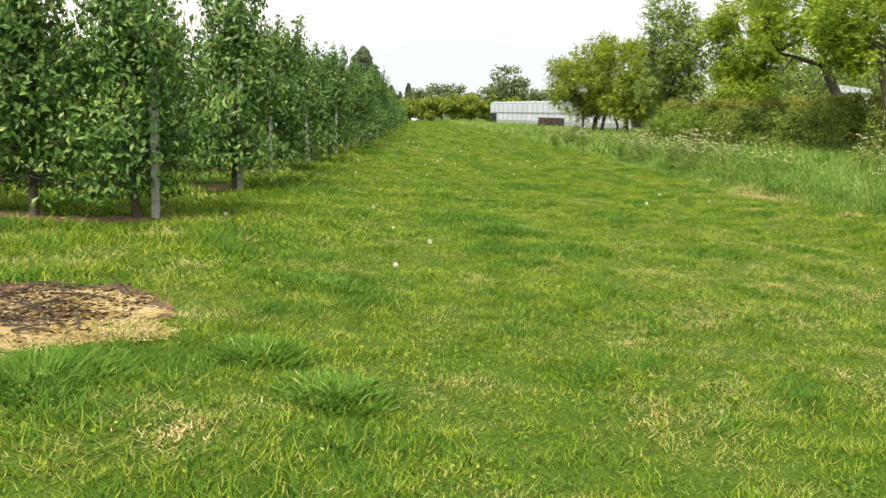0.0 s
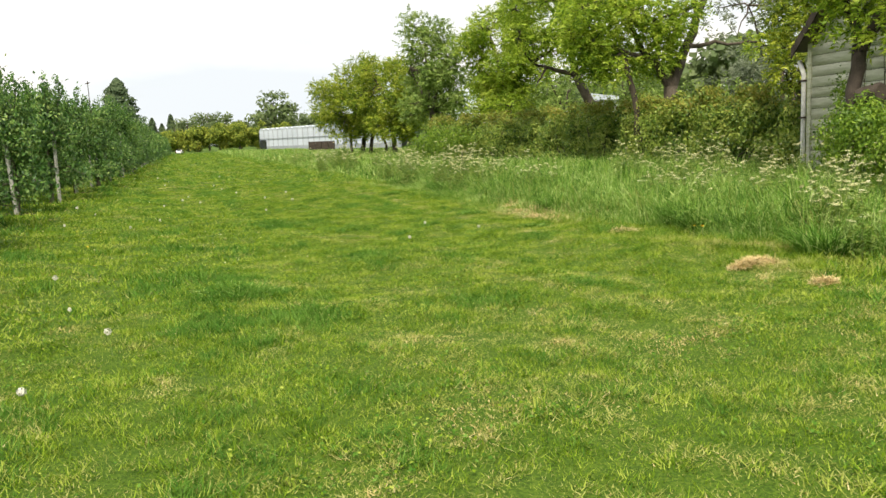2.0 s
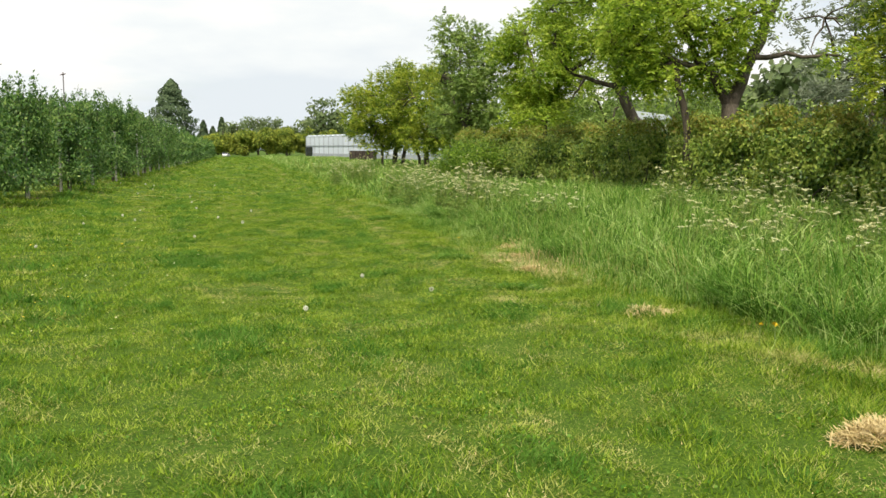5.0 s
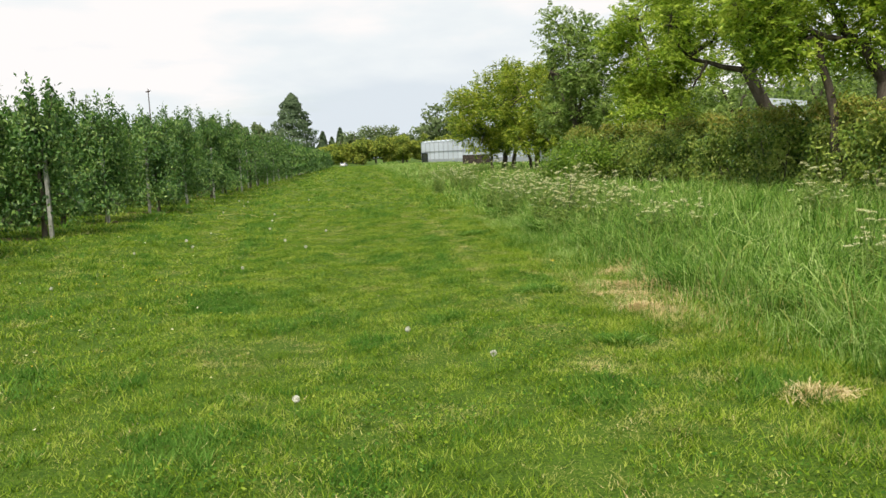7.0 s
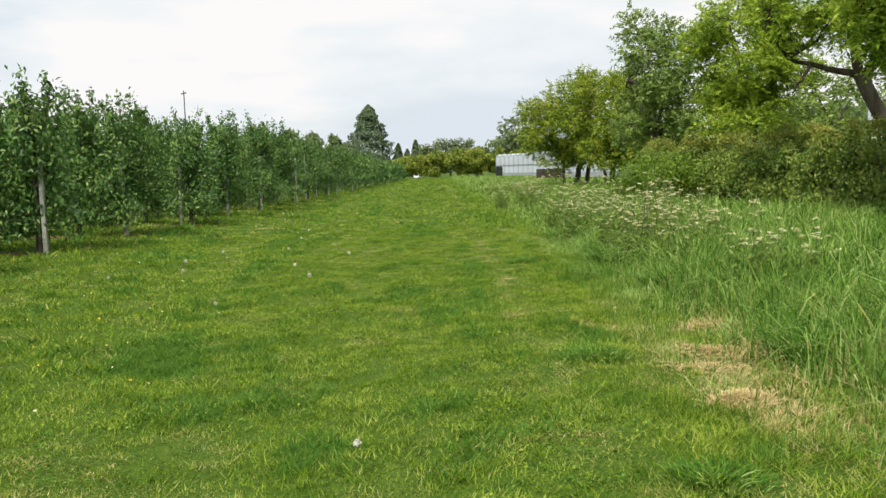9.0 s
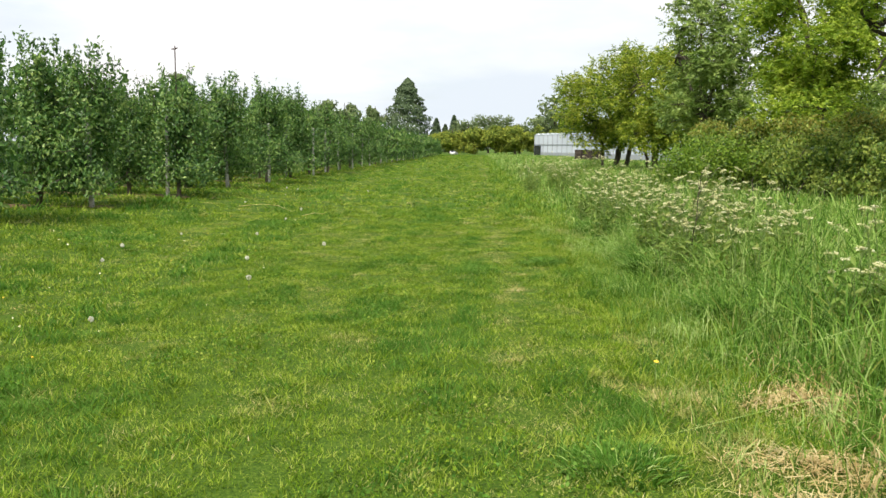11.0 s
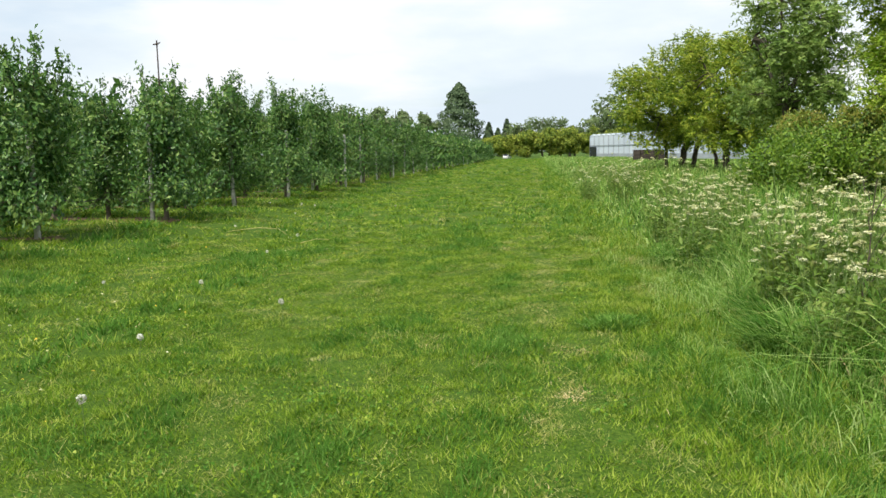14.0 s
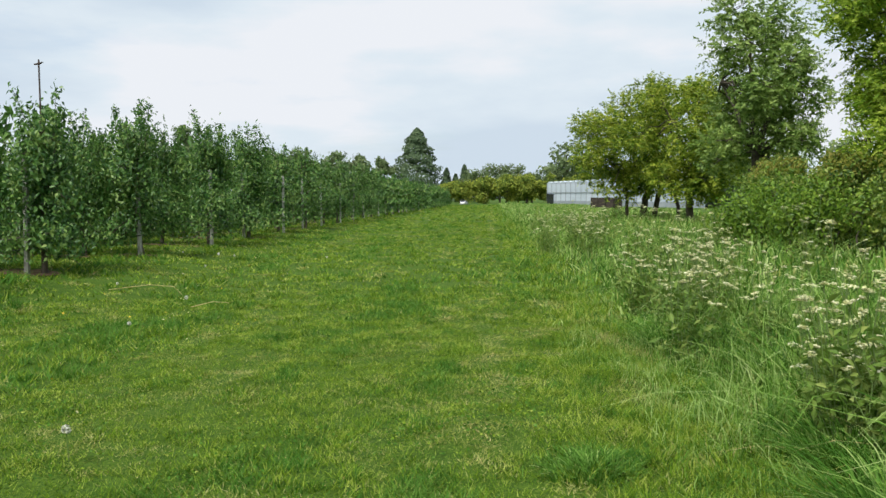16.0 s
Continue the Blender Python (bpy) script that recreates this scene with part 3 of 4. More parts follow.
big_tree("elder_tree", (14.75, 18.95), [((0, 0, -0.1), (-0.05, 0, 2.0), 0.08, 0.06), ((-0.05, 0, 1.9), (0.1, -0.1, 4.6), 0.055, 0.025)],
    [((-0.55, -0.15, 2.5), (0.35, 0.35, 0.4)), ((-0.5, -0.15, 3.05), (0.42, 0.42, 0.45)), ((-0.55, -0.2, 3.6), (0.5, 0.5, 0.5)), ((-0.3, -0.2, 4.3), (0.6, 0.6, 0.55)), ((-0.1, -0.5, 5.0), (0.75, 0.7, 0.6)), ((-0.1, -1.0, 4.7), (0.6, 0.6, 0.5)), ((0.2, -1.4, 5.4), (0.8, 0.8, 0.6)), ((-0.2, 0.4, 5.6), (0.8, 0.8, 0.7))],
    WALNUT_YELLOW, 17000, 0.105, "slim yellow-green tree at the corner of the barn", seed=18)


# ---- hedge and shrubs ----
def leafy_mass(name, label, category, clumps, leaf, per, size, seed, group="", shoots=None):
    """A bush: stems from the ground, clumps of leaves round them."""
    rng = np.random.RandomState(seed)
    t = thing(name, pose(0, 0, 0), label, category, group)
    pts, out, stems = [], [], []
    for c, r in clumps:
        n = max(12, int(per * (r[0] * r[1] + r[0] * r[2] + r[1] * r[2])))
        p, d = shell(rng, c, r, n, 0.25, 0.35)
        pts.append(p + rng.normal(0, 0.04, p.shape))
        out.append(d)
        thin = min(1.0, r[0] / 0.4)
        foot = np.array(c) + rng.normal(0, 0.25 * thin * thin, 3)
        foot[2] = float(ground_z(foot[0], foot[1])) - 0.03
        stems.append(bent(rng, foot, c, 0.022 * thin * thin, 0.008 * thin * thin, 0.07, 4))
        for a in p[:3]:
            stems.append(bent(rng, c, a, 0.008 * thin, 0.003 * thin, 0.05, 3))
    pts, out = np.concatenate(pts), np.concatenate(out)
    keep = pts[:, 2] > ground_z(pts[:, 0], pts[:, 1]) + 0.02
    tagged(part("stem_work", mesh("stem_work", *tubes(stems, 4), BARK, smooth_faces=True), None, t), kind="stuff")
    tagged(part("leaf_mass", leaf_mesh(rng, pts[keep], out[keep], size, [leaf, shoots or leaf], (rng.uniform(0, 1, keep.sum()) < 0.6 * smooth(1.8, 2.4, pts[keep][:, 2])).astype(int), slim=0.6, droop=0.4), None, t), kind="stuff")
    return t


def hedge_x(y):
    return float(np.interp(y, [16, 22, 30, 38, 43], [14.1, 14.4, 14.2, 13.4, 12.7]))


rng = np.random.RandomState(21)
y = 18.3
while y < 43.5:
    clumps = []
    for i in range(30):
        yy, zz = y + rng.uniform(0, 2.2), rng.uniform(0.3, 1.95) + 0.15
        clumps.append(((hedge_x(yy) + 0.55 + rng.uniform(-0.35, 0.35), yy, zz), (rng.uniform(0.35, 0.5), rng.uniform(0.35, 0.5), rng.uniform(0.3, 0.42))))
    for i in range(5):
        yy = y + rng.uniform(0, 2.2)
        clumps.append(((hedge_x(yy) + 0.5, yy, 2.25 + rng.uniform(0, 0.2)), (0.25, 0.3, rng.uniform(0.15, 0.3))))
    leafy_mass("hedge", "clipped mixed hedge with dark and reddish young leaves along the verge", "hedge", clumps, HEDGE, 860, 0.088, int(y * 10), "hedge plants", RUSSET)
    y += 2.2

clumps = [((float(a), float(b), float(c)), (0.42, 0.42, 0.36)) for a, b, c in zip(rng.uniform(10.6, 12.0, 46), rng.uniform(8.6, 13.5, 46), rng.uniform(0.4, 1.5, 46))]
clumps += [((x, y, z), (0.22, 0.25, 0.42)) for x, y, z in [(11.9, 13.9, 1.7), (11.5, 12.3, 1.9), (11.2, 11.2, 1.75), (12.1, 13.2, 1.8), (11.0, 10.2, 1.7), (11.6, 14.5, 1.2), (11.3, 13.9, 0.8)]]
clumps += [((float(a), float(b), float(c)), (0.34, 0.36, 0.34)) for a, b, c in zip(rng.uniform(11.3, 12.2, 26), rng.uniform(12.0, 14.3, 26), rng.uniform(0.4, 1.75, 26))]
clumps += [((x, y, z), (0.16, 0.2, 0.4)) for x, y, z in [(12.3, 13.3, 2.3), (12.2, 12.6, 2.2), (12.3, 14.9, 1.5), (12.2, 14.6, 0.8), (12.3, 14.9, 2.1), (12.0, 11.8, 2.1)]]
leafy_mass("elder_bush", "bright green elder bush in front of the barn", "bush", clumps, SHRUB, 1500, 0.064, 31)
clumps = [((float(a), float(b), float(c)), (0.7, 0.7, 0.5)) for a, b, c in zip(rng.uniform(12.6, 17.5, 9), rng.uniform(63, 69, 9), rng.uniform(0.25, 0.6, 9))]
leafy_mass("undergrowth_bush", "dark green undergrowth between the walnut trunks", "bush", clumps, FRUIT_TREE, 160, 0.12, 34)
clumps = [((float(a), float(b), float(c)), (0.7, 0.7, 0.6)) for a, b, c in zip(rng.uniform(11.7, 13.5, 26), rng.uniform(38.5, 43.5, 26), rng.uniform(0.5, 1.7, 26))]
leafy_mass("hazel_bush", "yellowish green bush at the end of the hedge", "bush", clumps, SHRUB, 420, 0.095, 32)
clumps = [((float(a), float(b), float(c)), (1.0, 1.0, 0.8)) for a, b, c in zip(rng.uniform(17, 24, 60), rng.uniform(27, 58, 60), rng.uniform(0.8, 3.0, 60))]
leafy_mass("garden_shrubs", "mixed garden shrubs growing behind the hedge", "bush", clumps, FRUIT_TREE, 60, 0.16, 33)
for i, (bx, by, r, h, leaf) in enumerate([(27, 36, 3.6, 8.5, WILLOW), (24, 29, 2.2, 5.0, WILLOW), (33, 60, 4, 8, FRUIT_TREE), (24, 52, 3, 6, FRUIT_TREE), (30, 24, 3, 6, FRUIT_TREE), (22, 75, 3.5, 7, FRUIT_TREE)]):
    big_tree("garden_tree", (bx, by), [((0, 0, -0.1), (0, 0, h * 0.5), 0.2, 0.12), ((0, 0, h * 0.45), (0.8, 0.3, h * 0.85), 0.1, 0.03), ((0, 0, h * 0.45), (-0.9, 0.3, h * 0.8), 0.1, 0.03)],
        scatter_clumps(40 + i, (0, 0, h * 0.6), (r, r, h * 0.36), 20, r * 0.36), leaf, 7000, 0.24, "pale grey-green garden tree behind the hedge" if leaf is WILLOW else "green garden tree behind the hedge", seed=60 + i)


# ---- barn ----
barn = thing("barn", pose(13.95, 17.7, 0.15, 0, 0, -97.5), "old wooden barn with weathered grey-green plank gable", "barn")
BW, EAVE, RIDGE = 8.0, 3.15, 6.7


def gable_top(x):
    return EAVE + (RIDGE - EAVE) * (1 - abs(x - BW / 2) / (BW / 2))


def prism(outline, y0, y1):
    """An outline in x and z, drawn out from y0 to y1."""
    bm = bmesh.new()
    a = [bm.verts.new((x, y0, z)) for x, z in outline]
    b = [bm.verts.new((x, y1, z)) for x, z in outline]
    bm.faces.new(a)
    bm.faces.new(b[::-1])
    for i in range(len(a)):
        j = (i + 1) % len(a)
        bm.faces.new((a[j], a[i], b[i], b[j]))
    bmesh.ops.recalc_face_normals(bm, faces=bm.faces)
    return bm


gable = part("gable_wall", prism([(0, -0.2), (BW, -0.2), (BW, EAVE), (BW / 2, RIDGE), (0, EAVE)], 0.0, 0.12), DARK_WOOD, barn)
part("side_wall", boxed(0.0, 0.12, 0.125, 9.0, -0.2, EAVE), PLANK, barn)
part("side_wall", boxed(BW - 0.12, BW, 0.125, 9.0, -0.2, EAVE), PLANK, barn)
part("back_wall", prism([(0.125, -0.2), (BW - 0.125, -0.2), (BW - 0.125, EAVE), (BW / 2, RIDGE - 0.15), (0.125, EAVE)], 8.88, 9.0), PLANK, barn)
for s in (0, 1):
    e, r = (-0.25, EAVE - 0.20), (BW / 2, RIDGE + 0.03)
    if s:
        e, r = (BW + 0.25, EAVE - 0.20), (BW / 2 + 0.002, RIDGE + 0.03)
    part("roof", prism([e, r, (r[0], r[1] + 0.1), (e[0], e[1] + 0.1)], -0.28, 9.2), ROOF, barn)
    part("barge_board", prism([(e[0], e[1] - 0.14), (r[0], r[1] - 0.14), (r[0], r[1] + 0.08), (e[0], e[1] + 0.08)], -0.31, -0.285), DARK_WOOD, barn)
part("corner_board", boxed(-0.03, 0.10, -0.05, 0.0, -0.2, EAVE - 0.05, 0.006), PLANK, barn)
pipe = part("drainpipe", mesh("drainpipe", *tubes([[((-0.10, -0.08, -0.1), 0.05), ((-0.10, -0.08, 1.3), 0.05), ((-0.10, -0.08, 2.45), 0.05), ((-0.28, -0.08, 2.75), 0.05)]], 10), WHITE_PAINT, smooth_faces=True), None, barn, "chipped white drainpipe")
for z in (0.5, 1.5, 2.3):
    part("bracket", boxed(-0.165, -0.03, -0.14, -0.02, z, z + 0.04, 0.004), RUST, pipe)
rng = np.random.RandomState(77)
z = -0.1
while z < RIDGE - 0.3:
    zh = z + 0.219
    half = BW / 2 * min(1.0, (RIDGE - zh - 0.05) / (RIDGE - EAVE))
    x0, x1 = BW / 2 - half + 0.105, BW / 2 + half - 0.02
    cut = [x0] + [c for c in (x0 + rng.uniform(2.6, 4.8),) if c < x1 - 1] + [x1]
    for a, b in zip(cut[:-1], cut[1:]):
        o, tilt = rng.uniform(0.020, 0.024), rng.uniform(-0.002, 0.002)
        vs = [(a, 0.0, z), (b - 0.006, 0.0, z), (b - 0.006, 0.0, zh), (a, 0.0, zh), (a, -o - 0.003, z), (b - 0.006, -o - 0.003 + tilt, z), (b - 0.006, -o + 0.003 + tilt, zh), (a, -o + 0.003, zh)]
        part("plank", mesh("plank", vs, [(4, 5, 6, 7), (0, 1, 5, 4), (3, 7, 6, 2), (0, 4, 7, 3), (1, 2, 6, 5)], PLANK), None, gable)
    z += 0.226

# bare creeper stems on the gable
rng = np.random.RandomState(78)
for i in range(7):
    x, z = rng.uniform(2.2, 5.0), rng.uniform(0.3, 1.5)
    path = []
    for k in range(9):
        path.append(((x, -0.055, z), 0.011 * (1 - k / 12)))
        x, z = x + rng.normal(0.03, 0.12), z + rng.uniform(0.25, 0.5)
    c = new("creeper_stem", mesh("creeper_stem", *tubes([path], 5), BARK, smooth_faces=True))
    c.matrix_world = barn.matrix_world.copy()
    tagged(c, "thin bare creeper stem climbing the barn planks", "climber", "creepers on the barn")

# old posts behind the hedge
for i, (px, py, h) in enumerate([(16.6, 20.6, 2.75), (16.7, 21.6, 2.7), (16.9, 22.3, 2.8)]):
    p = new("wooden_post", mesh("wooden_post", *tubes([[((0, 0, -0.05), 0.07), ((0.01, 0, h * 0.5), 0.068), ((0, 0.01, h), 0.06), ((0, 0.01, h + 0.01), 0.02)]], 8), DARK_WOOD if i else BARK, smooth_faces=True))
    p.matrix_world = pose(px, py, float(ground_z(px, py)))
    tagged(p, "old brown wooden post behind the hedge", "post", "wooden posts behind the hedge")


# ---- greenhouse and far things ----
G0, G1 = np.array([18.5, 214.0]), np.array([38.0, 151.0])
glen = float(np.linalg.norm(G1 - G0))
green = thing("greenhouse", pose(G0[0], G0[1], 0.0, 0, 0, math.degrees(math.atan2(*(G1 - G0)[::-1]))), "long low white-sheeted greenhouse at the end of the lane", "greenhouse")
count, H = 24, 4.85
wdt = glen / count
fold = [(0.02, 0.0)]
for i in range(10):
    c = 0.02 + (wdt - 0.05) * i / 10
    p = (wdt - 0.05) / 10
    fold += [(c + p * 0.1, 0.0), (c + p * 0.2, -0.07), (c + p * 0.6, -0.07), (c + p * 0.7, 0.0)]
fold += [(wdt - 0.03, 0.0), (wdt - 0.03, 0.06), (0.02, 0.06)]
rib = bmesh.new()
lo, hi = [rib.verts.new((x, y, 0.0)) for x, y in fold], [rib.verts.new((x, y, H - 0.12)) for x, y in fold]
for i in range(len(fold)):
    j = (i + 1) % len(fold)
    rib.faces.new((lo[i], lo[j], hi[j], hi[i]))
rib.faces.new(hi)
panel = bpy.data.meshes.new("panel")
rib.to_mesh(panel)
rib.free()
panel.materials.append(WHITE_SHEET)
post = bpy.data.meshes.new("post")
bm = boxed(-0.07, 0.07, -0.17, 0.1, 0, H + 0.05, 0.01)
bm.to_mesh(post)
bm.free()
post.materials.append(GREY_SHEET)
arch = prism([(0.05, H - 0.1)] + [(wdt * (0.02 + 0.96 * (i / 8)), H - 0.1 + 0.42 * math.sin(math.pi * i / 8)) for i in range(9)], -0.1, 18.0)
arch_me = bpy.data.meshes.new("roof_bay")
arch.to_mesh(arch_me)
arch.free()
arch_me.materials.append(WHITE_SHEET)
for i in range(count):
    for nm, me in (("panel", panel), ("post", post), ("roof_bay", arch_me)):
        o = part(nm, me, None, green)
        o.location = (i * wdt, 0, 0)
part("base_wall", boxed(0, glen, -0.13, -0.085, 0, 0.9), GREY_SHEET, green)
part("rail", boxed(0, glen, -0.19, -0.14, 2.6, 2.75), GREY_SHEET, green)
part("end_wall", boxed(-0.1, -0.02, 0.1, 18, 0, H), GREY_SHEET, green)
part("back_wall", boxed(0, glen, 18.01, 18.1, 0, H), WHITE_SHEET, green)
part("door", boxed(0.3, 4.2, -0.28, -0.21, 0.0, 2.4, 0.01), DARK_GLASS, green)

stack = thing("pallet_stack", pose(20.0, 126.8, float(ground_z(20.0, 126.8)), 0, 0, -15), "stack of weathered brown wooden pallets before the greenhouse", "pallets")
for k in range(8):
    deck = part("pallet", boxed(-1.9, 1.9, -0.6, 0.6, 0.19 * k + 0.13, 0.19 * k + 0.188), DARK_WOOD, stack)
    for bx in (-1.44, -0.48, 0.48, 1.44):
        part("block", boxed(bx - 0.42, bx + 0.42 if bx < 1.7 else 1.88, -0.58, 0.58, 0.19 * k, 0.19 * k + 0.128), DARK_WOOD, deck)

shed = thing("garden_shed", pose(22.8, 44.4, 0.2, 0, 0, -30), "small pale shed glimpsed between the walnut trunks", "shed")
part("wall", boxed(-0.8, 0.8, -1.2, 1.2, -0.2, 2.95, 0.01), WHITE_PAINT, shed)
part("roof", prism([(-0.9, 2.96), (0.9, 2.96), (0.9, 3.15), (-0.9, 3.4)], -1.4, 1.4), WHITE_SHEET, shed)

car = thing("parked_car", pose(-0.4, 212, float(ground_z(-0.4, 212)) - 0.1, 0, 0, 78) @ Matrix.Scale(0.7, 4), "small white car parked at the far end of the lane", "car")
part("body", prism([(-2.0, 0.3), (2.0, 0.3), (2.05, 0.75), (1.3, 0.9), (0.7, 1.4), (-1.2, 1.42), (-1.9, 0.95), (-2.05, 0.7)], -0.85, 0.85), CAR_WHITE, car)
part("window", prism([(-1.3, 0.95), (1.1, 0.95), (0.62, 1.34), (-1.1, 1.35)], -0.86, -0.853), DARK_GLASS, car)
part("rear_window", prism([(-1.87, 0.99), (-1.27, 1.39), (-1.29, 1.42), (-1.90, 1.01)], -0.7, 0.7), DARK_GLASS, car)
for wy in (-0.8, 0.6):
    part("tail_light", boxed(-2.10, -2.03, wy, wy + 0.2, 0.62, 0.8, 0.01), RED_LENS, car)
for wx in (-1.25, 1.25):
    for wy in (-0.86, 0.7):
        part("wheel", mesh("wheel", *tubes([[((wx, wy, 0.31), 0.05), ((wx, wy + 0.001, 0.31), 0.31), ((wx, wy + 0.16, 0.31), 0.31), ((wx, wy + 0.161, 0.31), 0.05)]], 14), RUBBER), None, car)


def far_tree(name, x, y, r, h, leaf, label, seed, n=900, size=0.9, low=0.12, cone=False, group="distant trees"):
    rng = np.random.RandomState(seed)
    t = thing(name, pose(x, y, float(ground_z(x, y))), label, "tree", group)
    part("trunk", mesh("trunk", *tubes([[((0, 0, -0.1), 0.35), ((0, 0, h * 0.5), 0.25), ((0, 0, h * 0.9), 0.08)]], 7), BARK, smooth_faces=True), None, t)
    if cone:
        f = rng.uniform(0, 1, n * 2)
        ang = rng.uniform(0, 6.283, n * 2)
        prof = r * np.interp(f, [0, 0.15, 0.5, 0.75, 0.92, 1], [1, 1.0, 0.78, 0.46, 0.25, 0.02]) * (1 + 0.16 * np.sin(ang * 3 + f * 21) + 0.12 * np.sin(f * 47))
        rad = prof * rng.uniform(0.6, 1, n * 2)
        pts = np.stack([np.cos(ang) * rad, np.sin(ang) * rad, h * (low + (1 - low) * f)], 1)
        out = np.stack([np.cos(ang), np.sin(ang), 0.3 + 0 * ang], 1)
    else:
        pts, out = [], []
        for c, rr in scatter_clumps(seed, (0, 0, h * (low + (1 - low) * 0.5)), (r * 0.8, r * 0.8, h * (1 - low) * 0.40), 22, r * 0.4):
            p, d = shell(rng, c, rr, n // 11, 0.3, 0.5)
            pts.append(p)
            out.append(d)
        pts, out = np.concatenate(pts), np.concatenate(out)
    tagged(part("crown", leaf_mesh(rng, pts, out, size, leaf, slim=0.8, droop=0.2), None, t), kind="stuff")
    return t


far_tree("conifer", -19.5, 308, 9.2, 25.0, CONIFER, "tall dark conifer with a tapering irregular crown", 201, 5200, 0.7, 0.05, True)
rng = np.random.RandomState(300)
for i, (x, r, h) in enumerate([(-5.5, 2.4, 5.6), (-1.4, 3.4, 7.0), (4.0, 3.5, 7.3), (9.6, 3.7, 7.8), (14.6, 3.6, 8.2), (20.0, 3.4, 7.4), (25.5, 3.2, 7.0)]):
    far_tree("far_bush", x, 233 - 0.25 * i + rng.uniform(-1.5, 1.5), r, h, FAR_YELLOW, "rounded yellow-green bush in the far hedge line", 310 + i, 2600, 0.42, 0.02, group="far hedge bushes")
for i, (x, r, h) in enumerate([(-4.0, 2.8, 8.5), (2.0, 5.0, 10.8), (8.4, 6.2, 12.8), (14.0, 5.2, 11.2), (18.5, 4.2, 9.6), (24, 4.5, 9.5), (33, 6, 11), (42, 6, 11.5), (51, 6, 11), (60, 6, 12)]):
    far_tree("far_tree", x, 285 + rng.uniform(-8, 8), r, h, FAR_GREEN, "hazy green tree in the far tree line", 330 + i, 2600, 0.62, 0.0)
far_tree("far_tree", 27, 262, 7.5, 16.5, FAR_GREEN, "large rounded grey-green tree behind the greenhouse", 350, 1200, 1.0)
for i, (x, y, r, h) in enumerate([(-29.5, 300, 4.6, 16.5), (-40, 300, 6.5, 17.5), (-48, 305, 6.5, 18), (-57, 300, 6.5, 18.5), (-66, 300, 6.5, 18), (-78, 250, 4.5, 23.5), (-85, 300, 7, 17), (-100, 290, 8, 17), (-118, 280, 8, 18), (-140, 280, 9, 17), (-9, 300, 2.2, 11), (-6, 300, 2.0, 9), (-3, 298, 2.2, 12), (60, 230, 8, 14), (80, 200, 9, 14), (72, 150, 7, 12), (64, 110, 7, 12), (56, 80, 6, 11), (50, 50, 5, 9), (48, 20, 5, 9)]):
    far_tree("far_tree", x, y, r, h, CONIFER if r < 2.5 else FAR_GREEN, "slim dark conifer in the distance" if r < 2.5 else "rounded grey-green tree in the distance", 360 + i, 1300, 1.0, 0.05, r < 2.5)


# ---- cow parsley ----
def parsley_plant(seed, height, spread, umbels):
    """Meshes of one plant: stems, leaves, and a list of umbels."""
    rng = np.random.RandomState(seed)
    stems, heads, lp = [], [], []
    for i in range(umbels):
        a, rr = rng.uniform(0, 6.283), spread * math.sqrt(rng.uniform(0, 1))
        top = np.array([math.cos(a) * rr, math.sin(a) * rr, height * rng.uniform(0.5, 1.06)])
        foot = np.array([math.cos(a) * rr * 0.25, math.sin(a) * rr * 0.25, -0.03])
        stems.append(bent(rng, foot, top, 0.006, 0.0025, 0.03, 4))
        lp += [foot + (top - foot) * f + rng.normal(0, 0.07, 3) for f in rng.uniform(0.1, 0.75, 24)]
        n, rad, tilt = 36, 0.025 + 0.055 * rng.uniform(0, 1) ** 1.6, rng.normal(0, 0.22, 2)
        q = np.sqrt(rng.uniform(0, 1, n)) * rad
        th = rng.uniform(0, 6.283, n)
        pts = top + np.stack([np.cos(th) * q, np.sin(th) * q, 0.02 - 2.5 * q * q + q * (tilt[0] * np.cos(th) + tilt[1] * np.sin(th)) + rng.normal(0, 0.005, n)], 1)
        heads.append((pts, rng))
        for j in range(5):
            stems.append([(top - (0, 0, 0.045), 0.0018), (pts[j], 0.0012)])
    leaves = leaf_mesh(rng, np.array(lp), np.tile([[0, 0, 0.6]], (len(lp), 1)), 0.085, PARSLEY_LEAF, slim=0.4, droop=0.2, name="leaves")
    return mesh("stems", *tubes(stems, 3), STEM), leaves, [leaf_mesh(r, p, np.tile([[0, 0, 2.2]], (len(p), 1)), 0.023, FLORET, slim=0.9, droop=0, name="umbel") for p, r in heads]


PARSLEY = [parsley_plant(400 + i, h, s, u) for i, (h, s, u) in enumerate([(1.1, 0.35, 11), (0.95, 0.3, 9), (1.2, 0.4, 12), (0.85, 0.28, 8), (1.0, 0.45, 12)])]


def parsley(x, y, s=1.0, rz=0.0, kind=0):
    st, lv, um = PARSLEY[kind % len(PARSLEY)]
    t = thing("cow_parsley", pose(x, y, float(ground_z(x, y)), 0, 0, rz) @ Matrix.Scale(s, 4), "cow parsley in white flower among tall verge grass", "wild flower", "cow parsley of the verge")
    tagged(part("stem_work", st, None, t), kind="stuff")
    tagged(part("leaf_mass", lv, None, t), kind="stuff")
    for u in um:
        tagged(part("umbel", u, None, t, "flat white flower head"), kind="stuff")
    return t


